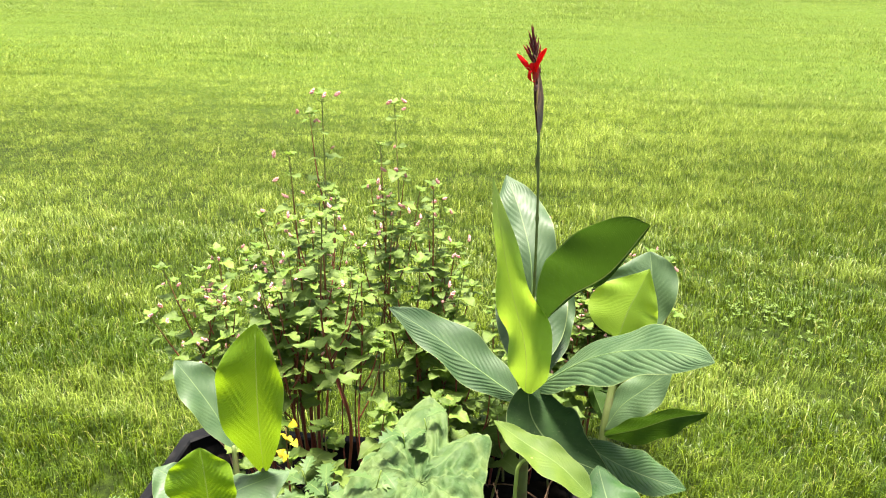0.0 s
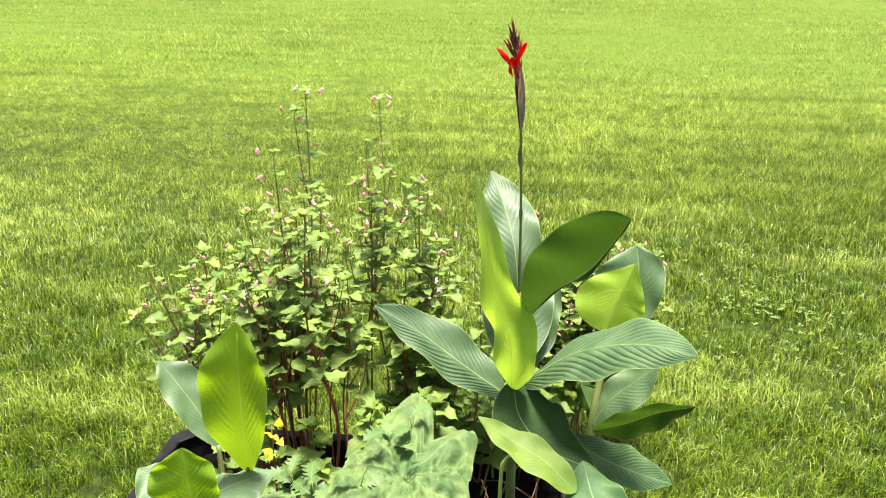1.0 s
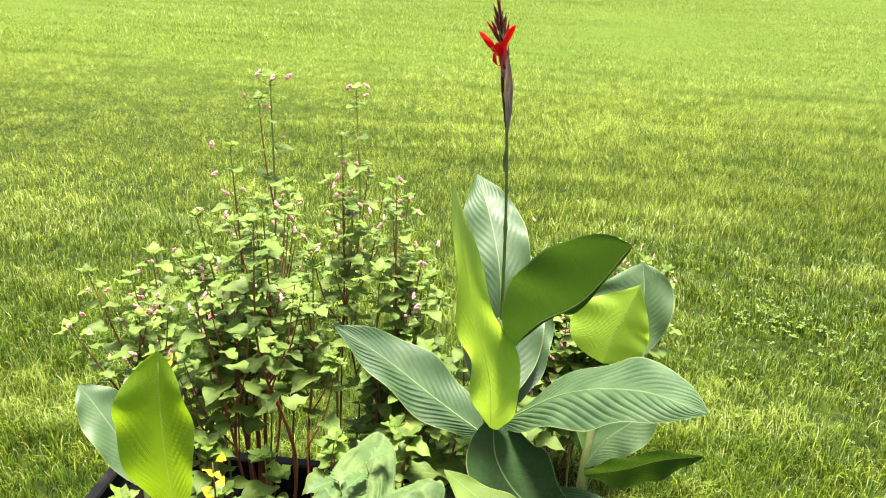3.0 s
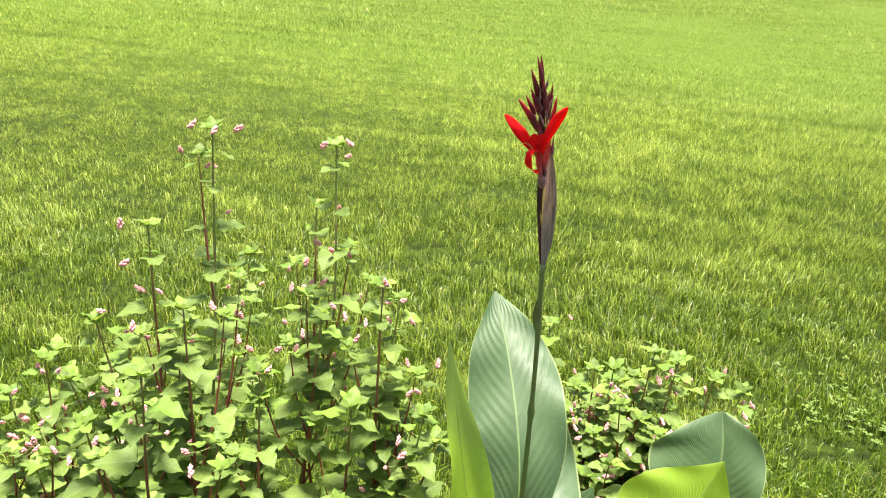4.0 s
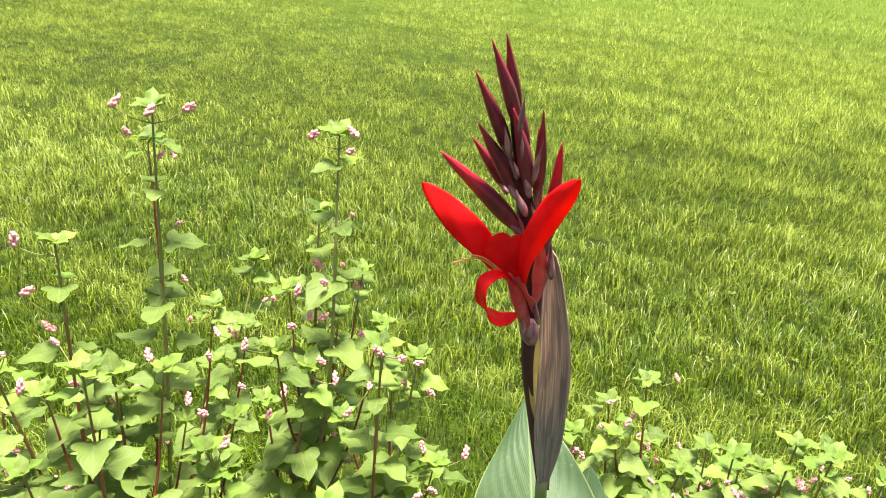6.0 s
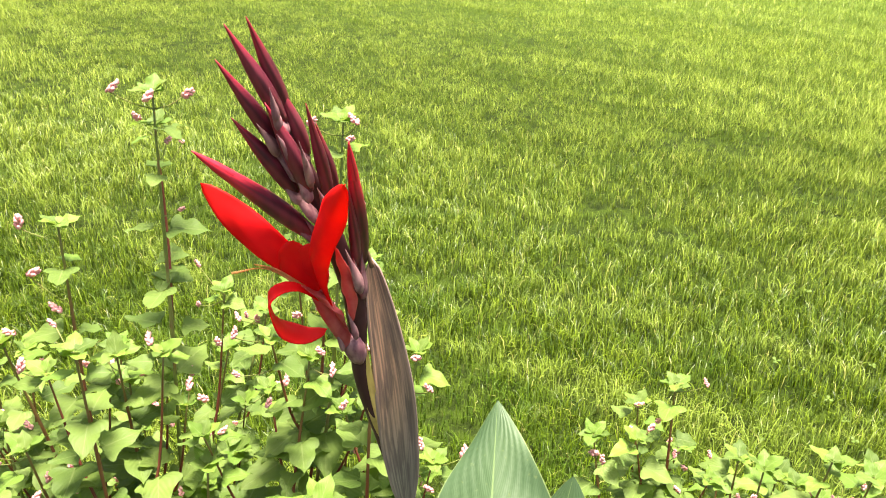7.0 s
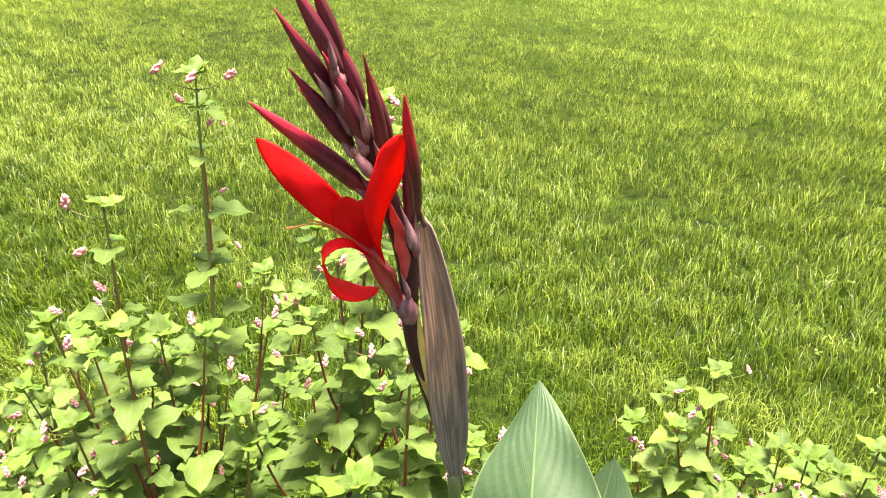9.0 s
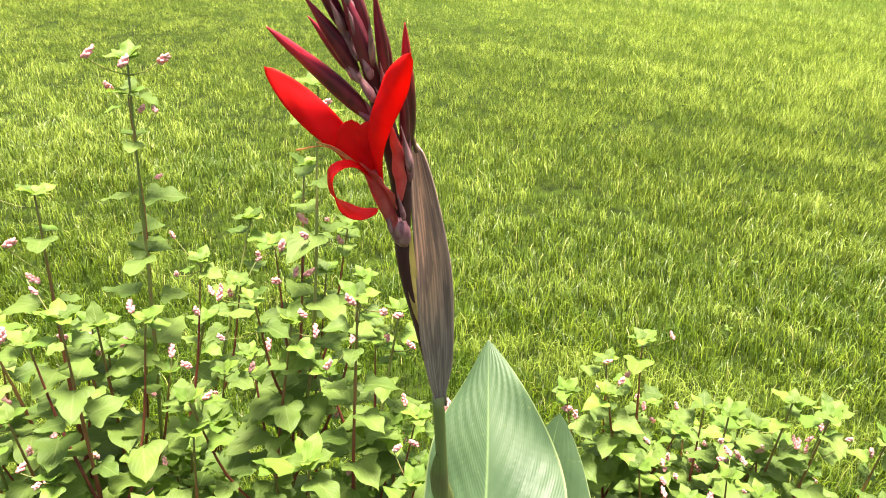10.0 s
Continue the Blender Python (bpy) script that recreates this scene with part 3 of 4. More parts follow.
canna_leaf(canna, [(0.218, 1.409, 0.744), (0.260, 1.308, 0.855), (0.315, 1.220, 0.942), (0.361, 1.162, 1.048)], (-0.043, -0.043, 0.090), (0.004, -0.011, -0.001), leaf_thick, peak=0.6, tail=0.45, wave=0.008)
canna_leaf(canna, [(0.202, 1.450, 0.740), (0.194, 1.483, 0.849), (0.167, 1.565, 0.921), (0.134, 1.648, 0.971)], (-0.062, 0.020, -0.001), (0.055, 0.006, 0.011), leaf_smooth, peak=0.52, tail=1.1, wave=0.009, pleat=0.0009)
canna_leaf(canna, [(0.203, 1.432, 0.621), (0.191, 1.518, 0.699), (0.188, 1.613, 0.769), (0.187, 1.688, 0.885)], (-0.064, 0.030, 0.013), (0.087, 0.030, 0.023), leaf_smooth, wave=0.011, pleat=0.0009)
canna_leaf(canna, [(0.209, 1.446, 0.600), (0.238, 1.519, 0.637), (0.263, 1.567, 0.692), (0.288, 1.591, 0.744)], (-0.029, 0.019, 0.002), (0.039, -0.004, 0.006), leaf_mature)
canna_leaf(canna, [(0.200, 1.399, 0.621), (0.214, 1.331, 0.586), (0.265, 1.263, 0.566), (0.350, 1.216, 0.560)], (-0.087, 0.033, -0.002), (0.083, 0.016, 0.014), leaf_shaded, peak=0.45)
# the darker mid green puts shade into this low leaf's colour
canna_leaf(canna, [(0.304, 1.317, 0.554), (0.373, 1.267, 0.547), (0.430, 1.239, 0.543), (0.485, 1.222, 0.539)], (0.006, 0.038, 0.024), (-0.021, -0.042, -0.005), leaf_mid, pleat=0.0018)
canna_leaf(canna_small, [(0.438, 1.676, 0.567), (0.464, 1.717, 0.632), (0.474, 1.750, 0.708), (0.469, 1.784, 0.764)], (-0.100, 0.008, 0.021), (0.057, -0.026, 0.027), leaf_mature, peak=0.6)
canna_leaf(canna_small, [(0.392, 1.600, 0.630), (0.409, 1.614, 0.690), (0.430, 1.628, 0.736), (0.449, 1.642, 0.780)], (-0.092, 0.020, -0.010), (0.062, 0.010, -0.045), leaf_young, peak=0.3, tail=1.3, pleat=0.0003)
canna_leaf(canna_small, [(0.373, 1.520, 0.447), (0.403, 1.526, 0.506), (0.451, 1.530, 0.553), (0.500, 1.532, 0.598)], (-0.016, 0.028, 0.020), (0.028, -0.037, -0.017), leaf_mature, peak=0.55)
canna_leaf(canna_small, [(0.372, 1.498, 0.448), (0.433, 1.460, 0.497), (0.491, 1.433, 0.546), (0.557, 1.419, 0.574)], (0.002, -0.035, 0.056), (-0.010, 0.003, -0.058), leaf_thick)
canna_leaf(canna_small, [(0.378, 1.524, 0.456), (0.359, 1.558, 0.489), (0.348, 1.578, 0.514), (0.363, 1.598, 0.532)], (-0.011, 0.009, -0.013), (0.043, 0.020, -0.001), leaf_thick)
canna_leaf(canna_left, [(-0.257, 1.162, 0.543), (-0.249, 1.137, 0.663), (-0.243, 1.130, 0.774), (-0.243, 1.142, 0.853)], (-0.070, -0.011, 0.002), (0.046, -0.006, 0.039), leaf_lime, peak=0.5, pleat=0.0009, wave=0.007)
canna_leaf(canna_left, [(-0.326, 1.206, 0.561), (-0.369, 1.227, 0.623), (-0.415, 1.244, 0.675), (-0.446, 1.254, 0.706)], (0.018, 0.041, 0.016), (-0.022, -0.034, 0.001), leaf_mature)
canna_leaf(canna_left, [(-0.289, 1.002, 0.533), (-0.288, 1.002, 0.610), (-0.290, 1.003, 0.666), (-0.295, 1.009, 0.705)], (-0.063, -0.011, -0.010), (0.045, 0.004, -0.005), leaf_lime, peak=0.5, pleat=0.0009, wave=0.007)
canna_leaf(canna_left, [(-0.290, 1.071, 0.541), (-0.343, 1.070, 0.579), (-0.384, 1.072, 0.595), (-0.411, 1.074, 0.607)], (-0.017, 0.042, 0.000), (0.007, -0.060, -0.014), leaf_mature)
canna_leaf(canna_left, [(-0.326, 1.083, 0.527), (-0.286, 1.107, 0.548), (-0.247, 1.135, 0.553), (-0.210, 1.162, 0.555)], (-0.022, 0.040, -0.002), (0.030, -0.052, -0.002), leaf_mature)
canna_leaf(elephant_ear_folded, [(0.306, 1.082, 0.618), (0.256, 1.112, 0.650), (0.197, 1.145, 0.666), (0.145, 1.170, 0.687)], (0.025, 0.020, 0.003), (-0.014, -0.040, -0.002), leaf_pale, peak=0.4)
canna_leaf(elephant_ear_low, [(0.346, 0.986, 0.584), (0.342, 1.028, 0.608), (0.329, 1.086, 0.620), (0.318, 1.136, 0.639)], (-0.054, 0.017, -0.011), (0.055, 0.013, 0.004), leaf_mid, wave=0.012)


# ---- elephant ear leaf ----
def elephant_ear():
    thing = tagged(empty("elephant_ear", (0.03, 1.10, 0.19)), "elephant ear plant with one large puckered heart-shaped leaf", "elephant ear")
    centre = np.array([0.026, 1.125, 0.592])
    back, side = unit((0.0, 0.99, 0.12)), unit((1.0, 0.0, -0.03))
    up = np.cross(side, back)
    rings, spokes = 30, 144
    verts, uvs, faces = [centre - up * 0.012], [(0, 0)], []
    hump = lambda w, at_turn, wide: math.exp(-(((w - at_turn) / wide) ** 2))
    for r in range(1, rings + 1):
        for k in range(spokes):
            w = 2 * math.pi * k / spokes
            w = w if w < math.pi else w - 2 * math.pi
            # a long narrow lobe at the back, a notch beside it, a second lobe to its right, and the tip in front
            radius = 0.112 + 0.095 * hump(w, -0.08, 0.33) - 0.022 * hump(w, 0.36, 0.12) + 0.050 * hump(w, 0.75, 0.30)
            radius += 0.03 * hump(w, -2.1, 0.4) + 0.085 * hump(abs(w), math.pi, 0.6) + 0.004 * math.sin(w * 11 + 0.7)
            f = r / rings
            sag = -0.040 * f**2.2 * (0.55 - 0.45 * math.cos(w)) + 0.014 * math.sin(math.pi * f) - 0.012 * (1 - f)
            pucker = 0.007 * f * math.sin(w * 9 + 1.2) * (0.4 + 0.6 * f) + 0.012 * noise.noise((math.cos(w) * 7 * f, math.sin(w) * 7 * f, 2.0)) + 0.005 * noise.noise((math.cos(w) * 19 * f, math.sin(w) * 19 * f, 5.0))
            verts.append(centre + radius * f * (math.cos(w) * back + math.sin(w) * side) + up * (sag + pucker))
            uvs.append((k / spokes, f))
    for k in range(spokes):
        j = (k + 1) % spokes
        faces.append((0, 1 + k, 1 + j))
        for r in range(rings - 1):
            faces.append((1 + r * spokes + k, 1 + (r + 1) * spokes + k, 1 + (r + 1) * spokes + j, 1 + r * spokes + j))
    leaf = part("leaf", mesh_data("leaf", verts, faces, ear_leaf, uvs), thing)
    for w in (math.pi, math.pi * 0.72, -math.pi * 0.72, 0.0, 0.75, 1.4, -1.0):
        d = math.cos(w) * back + math.sin(w) * side
        pts = [centre - up * 0.010, centre + d * 0.05 + up * 0.0, centre + d * 0.10 - up * 0.012]
        part("vein", tube("vein", pts, [0.0008, 0.0005, 0.0002], ear_leaf, 6, 8), leaf)
    part("petiole", tube("petiole", [(0.03, 1.10, 0.18), (0.025, 1.12, 0.40), tuple(centre - up * 0.015)], [0.009, 0.007, 0.004], petiole_green, 8, 16), thing)


elephant_ear()


# ---- flower spike ----
def bud(points, width, seed, red_tip=False, parent=None):
    p = np.array(points, float)
    bend = np.array([0.02, -0.01, 0.03]) * np.linalg.norm(p[1] - p[0])
    path = [p[0], p[0] * 0.62 + p[1] * 0.38 + bend * 0.6, p[0] * 0.3 + p[1] * 0.7 + bend * 0.4, p[1]]
    w = width * 0.51
    shape = [w * 0.62, w * 0.95, w, w * 0.92, w * 0.74, w * 0.50, w * 0.27, w * 0.06]
    if red_tip:
        # the sepals end short and the red petals push out between them
        q = spline(path, 60)
        ob = part("bud", tube("bud", [q[0], q[14], q[28], q[43]], [w * 0.62, w * 0.95, w, w * 0.9, w * 0.74, w * 0.52], bud_open_mat, 12, 20, 0.86), parent)
        part("bud_tip", tube("bud_tip", [q[30], q[40], q[50], q[59]], [w * 0.6, w * 0.62, w * 0.56, w * 0.44, w * 0.26, w * 0.05], bud_tip_mat, 12, 20, 0.9), ob, "bright crimson tip of opening bud")
        return ob
    ob = part("bud", tube("bud", path, shape, bud_mat, 12, 20, 0.86), parent)
    return ob


def bractlet(points, width, parent, material=None):
    p = np.array(points, float)
    w = width / 2
    part("bractlet", tube("bractlet", [p[0], p[0] * 0.6 + p[1] * 0.4, p[1]], [w * 0.75, w * 0.98, w, w * 0.92, w * 0.76, w * 0.56, w * 0.36, w * 0.17, w * 0.02], material or bractlet_mat, 10, 20, 0.5), parent)


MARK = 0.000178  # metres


def red_flower():
    thing = canna
    part("flower_stalk", tube("flower_stalk", [(0.1935, 1.4155, 1.112), (0.1874, 1.4070, 1.155), (0.1840, 1.4008, 1.186), (0.1834, 1.4000, 1.215), (0.180, 1.395, 1.240), (0.178, 1.388, 1.262), (0.176, 1.380, 1.282)], [0.0022, 0.0021, 0.0025, 0.0034, 0.0032, 0.0024, 0.0011], rachis_dark, 10, 30), thing)
    for k, (a, b, w, red) in enumerate((
        ((0.1775, 1.3805, 1.279), (0.171, 1.370, 1.305), 32, False), ((0.176, 1.385, 1.277), (0.1735, 1.375, 1.306), 32, False),
        ((0.175, 1.382, 1.270), (0.167, 1.370, 1.296), 33, False), ((0.177, 1.3835, 1.258), (0.168, 1.372, 1.281), 35, False),
        ((0.173, 1.3885, 1.256), (0.1645, 1.379, 1.2735), 30, False), ((0.182, 1.383, 1.260), (0.1775, 1.374, 1.286), 36, False),
        ((0.1785, 1.3875, 1.268), (0.176, 1.381, 1.289), 33, False), ((0.183, 1.391, 1.253), (0.1845, 1.381, 1.285), 28, False),
        ((0.1825, 1.3945, 1.254), (0.182, 1.388, 1.277), 26, False), ((0.1785, 1.3885, 1.2425), (0.160, 1.365, 1.273), 44, True),
        ((0.184, 1.404, 1.228), (0.1885, 1.393, 1.2715), 41, True), ((0.185, 1.3995, 1.229), (0.1875, 1.3935, 1.257), 26, False),
    )):
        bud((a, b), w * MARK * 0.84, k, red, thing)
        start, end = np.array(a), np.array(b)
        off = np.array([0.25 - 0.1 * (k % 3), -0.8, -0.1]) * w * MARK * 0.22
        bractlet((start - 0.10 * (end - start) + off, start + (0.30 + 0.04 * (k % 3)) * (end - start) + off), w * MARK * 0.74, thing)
    # mauve scales crowded round the stalk
    for a, b, w in (((0.183, 1.383, 1.262), (0.187, 1.374, 1.278), 24), ((0.181, 1.387, 1.249), (0.176, 1.380, 1.262), 27), ((0.180, 1.389, 1.242), (0.179, 1.384, 1.250), 20),
                    ((0.176, 1.379, 1.271), (0.176, 1.372, 1.281), 25), ((0.180, 1.375, 1.282), (0.181, 1.372, 1.291), 20), ((0.190, 1.394, 1.225), (0.190, 1.387, 1.242), 30),
                    ((0.185, 1.386, 1.254), (0.187, 1.380, 1.263), 18), ((0.187, 1.395, 1.206), (0.186, 1.392, 1.217), 20), ((0.180, 1.380, 1.269), (0.181, 1.373, 1.279), 24),
                    ((0.179, 1.377, 1.279), (0.180, 1.373, 1.287), 22), ((0.1865, 1.4005, 1.218), (0.187, 1.3995, 1.235), 30), ((0.1832, 1.393, 1.2015), (0.1822, 1.3895, 1.2165), 20),
                    ((0.178, 1.384, 1.262), (0.175, 1.378, 1.272), 26), ((0.1845, 1.390, 1.243), (0.183, 1.384, 1.254), 24)):
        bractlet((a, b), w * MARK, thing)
    # warty seed capsule under the flower
    rng = random.Random(12)
    low, high = np.array([0.1852, 1.3990, 1.1935]), np.array([0.1836, 1.3952, 1.2050])
    along = unit(high - low)
    side = unit(np.cross(along, (0.0, 1.0, 0.0)))
    other = np.cross(along, side)
    verts, faces = [], []
    for i, r in enumerate((0.45, 0.72, 0.88, 0.97, 1.0, 0.99, 0.92, 0.70, 0.30)):
        for k in range(18):
            w, f = 2 * math.pi * k / 18, r * 0.0034 * (1 + rng.uniform(-0.07, 0.07) + 0.06 * math.cos(3 * 2 * math.pi * k / 18))
            verts.append(low + (high - low) * i / 8 + f * (math.cos(w) * side + math.sin(w) * other))
    for i in range(8):
        for k in range(18):
            faces.append((i * 18 + k, i * 18 + (k + 1) % 18, (i + 1) * 18 + (k + 1) % 18, (i + 1) * 18 + k))
    faces += [tuple(range(18))[::-1], tuple(8 * 18 + k for k in range(18))]
    part("ovary", mesh_data("ovary", verts, faces, bractlet_mat, [(v[2] * 9, 0) for v in verts]), thing, "rough mauve seed capsule")
    # open flower
    flower = part("flower_tube", tube("flower_tube", [(0.1835, 1.396, 1.201), (0.1815, 1.391, 1.213), (0.179, 1.387, 1.225)], [0.0022, 0.0028, 0.0032, 0.0026], petal_back, 12, 14, 0.8), thing, "crimson flower tube with open red petals")

    def petal(name, pts, a, b, mat=petal_mat, peak=0.55, **k):
        part(name, blade(name, pts, a, b, mat, peak, k.get("tail", 0.8), 0.0006, 24, 5, 0.00035, k.get("curl", 0.3), 5), flower)

    petal("petal", [(0.1785, 1.389, 1.222), (0.1705, 1.384, 1.2345), (0.161, 1.3785, 1.2465), (0.150, 1.376, 1.2575)], (-0.0024, -0.0028, -0.0029), (0.0027, 0.0031, 0.0032), curl=0.2)
    petal("petal", [(0.1825, 1.390, 1.217), (0.1835, 1.3815, 1.236), (0.191, 1.378, 1.255), (0.1985, 1.376, 1.268)], (-0.0036, 0.0005, 0.0026), (0.0034, 0.0010, -0.0026), peak=0.62, curl=0.4, tail=0.85)
    petal("petal", [(0.1795, 1.387, 1.223), (0.1755, 1.383, 1.233), (0.1755, 1.3825, 1.243)], (-0.0052, -0.002, -0.001), (0.0052, 0.002, 0.001), peak=0.55)
    petal("petal", [(0.180, 1.389, 1.222), (0.180, 1.3845, 1.234), (0.1815, 1.384, 1.243)], (-0.0050, -0.002, 0.0), (0.0046, 0.001, 0.0), peak=0.55)
    petal("lip", [(0.182, 1.390, 1.217), (0.1775, 1.3805, 1.2290), (0.1730, 1.3735, 1.2280), (0.1738, 1.3750, 1.2190), (0.1775, 1.3815, 1.2125), (0.1815, 1.3875, 1.2120)], (-0.0030, 0.0030, 0.0015), (0.0030, -0.0030, -0.0015), peak=0.62, curl=0.1, tail=0.6)
    petal("sepal", [(0.1855, 1.3925, 1.210), (0.183, 1.387, 1.2205), (0.179, 1.380, 1.2305)], (-0.0018, 0.001, 0.0010), (0.0018, -0.001, -0.0010), petal_back, 0.45, curl=0.6)
    petal("sepal", [(0.1855, 1.395, 1.211), (0.1865, 1.391, 1.226), (0.1865, 1.387, 1.242)], (-0.0025, 0.0, 0.0003), (0.0024, 0.0, -0.0003), petal_back, 0.45, curl=0.6)
    part("stamen", tube("stamen", [(0.178, 1.386, 1.224), (0.1705, 1.377, 1.235), (0.164, 1.369, 1.236)], [0.0005, 0.0003, 0.0002, 0.0004], stamen_mat, 7, 16), flower)
    part("stamen", tube("stamen", [(0.178, 1.386, 1.225), (0.172, 1.379, 1.234), (0.168, 1.374, 1.2375)], [0.0005, 0.0004, 0.0002], stamen_mat, 6, 12), flower)
    # dry spathe beside the stalk
    spathe = part("spathe", blade("spathe", [(0.1945, 1.413, 1.113), (0.1940, 1.4095, 1.150), (0.1922, 1.4070, 1.188), (0.1866, 1.405, 1.229)], (-0.0058, -0.0040, -0.0010), (0.0045, 0.0042, 0.0), spathe_mat, 0.46, 0.6, 0.0004, 36, 8, 0.0006, -0.35, 7, 0.0, 0.0, 0.42), thing, "dry brown-mauve papery spathe")
    part("inner_face", blade("inner_face", [(0.1890, 1.4055, 1.154), (0.1878, 1.4030, 1.168), (0.1866, 1.4005, 1.188), (0.1850, 1.4000, 1.208)], (-0.0020, -0.0012, 0.0), (0.0016, 0.0009, 0.0), spathe_inner, 0.55, 0.8, 0.0, 24, 4, 0.0, -0.2, 8), spathe, "pale yellow inner face")
    part("tip_hook", tube("tip_hook", [(0.1868, 1.405, 1.226), (0.1858, 1.4042, 1.2315), (0.1848, 1.4030, 1.2325)], [0.0008, 0.0006, 0.0003], dry_mat, 6, 8), spathe, "dark withered tip")
    part("sheath", blade("sheath", [(0.1985, 1.417, 1.045), (0.1965, 1.4135, 1.06), (0.1945, 1.4115, 1.075), (0.1945, 1.4095, 1.09)], (-0.0042, -0.002, 0.0), (0.0042, 0.002, 0.0), canna_stem, 0.3, 1.0, 0.0, 16, 4, 0.0004, 0.7, 9), thing)


red_flower()



# ---- pink-flowered weeds ----
def weed_leaf_data(name, material, seed):
    """A three-pointed, arrow-shaped leaf of unit length along +x, folded on its midrib and drooping at the tip."""
    rng = random.Random(seed)
    outline = [(0.0, 0.03), (-0.09, 0.20), (-0.03, 0.43), (0.08, 0.50), (0.19, 0.40), (0.31, 0.33), (0.45, 0.34), (0.58, 0.28), (0.72, 0.18), (0.87, 0.07), (1.0, 0.0)]
    verts, uvs, faces = [], [], []
    droop, fold, twist = rng.uniform(-0.05, 0.25), rng.uniform(0.0, 0.25), rng.uniform(-0.25, 0.25)
    rows = spline([(x, half * rng.uniform(0.9, 1.1), 0) for x, half in outline], 19)
    for x, half, _ in rows:
        half = max(half, 0.0)
        for v in (-1, -0.5, 0, 0.5, 1):
            y = v * half
            z = fold * abs(y) - droop * max(x, 0) ** 2 + twist * x * y + 0.045 * math.sin(11 * x + 2.5 * v) * abs(v)
            verts.append((x, y, z))
            uvs.append((x, v))
    for i in range(len(rows) - 1):
        for k in range(4):
            faces.append((i * 5 + k, i * 5 + 5 + k, i * 5 + 6 + k, i * 5 + 1 + k))
    return mesh_data(name, verts, faces, material, uvs)


WEED_LEAVES = [weed_leaf_data("leaf", weed_leaf, k) for k in range(7)]
YOUNG_LEAVES = [weed_leaf_data("leaf", weed_leaf_young, 20 + k) for k in range(4)]
YELLOW_LEAVES = [weed_leaf_data("leaf", yellow_leaf, 40 + k) for k in range(3)]


def flower_head_data(seed):
    """A short spike of small pink florets about 10 mm long along +x, as one mesh."""
    rng = random.Random(seed)
    bm = bmesh.new()
    for k in range(12):
        s, w = (k + rng.random()) / 12, 2.4 * k + rng.uniform(-0.4, 0.4)
        out = 0.0018 * math.sin(math.pi * (0.2 + 0.75 * s)) + 0.0003
        turn = Matrix.Rotation(w, 4, "X") @ Matrix.Translation((0.0120 * s, out, 0)) @ Matrix.Rotation(0.5, 4, "Z")
        bmesh.ops.create_icosphere(bm, subdivisions=1, radius=rng.uniform(0.0014, 0.0020), matrix=turn @ Matrix.Diagonal((rng.uniform(1.5, 2.1), 1, 1, 1)))
    me = bpy.data.meshes.new("flower_head")
    bm.to_mesh(me)
    bm.free()
    me.polygons.foreach_set("use_smooth", [True] * len(me.polygons))
    me.materials.append(pink_mat)
    return me


FLOWER_HEADS = [flower_head_data(k) for k in range(4)]


def aim(place, direction, size, roll):
    """A pose at place with +x along direction, scaled."""
    d = Vector(tuple(direction)).normalized()
    q = d.to_track_quat("X", "Z").to_matrix().to_4x4()
    return Matrix.Translation(tuple(place)) @ q @ Matrix.Rotation(roll, 4, "X") @ Matrix.Diagonal((size, size, size, 1))


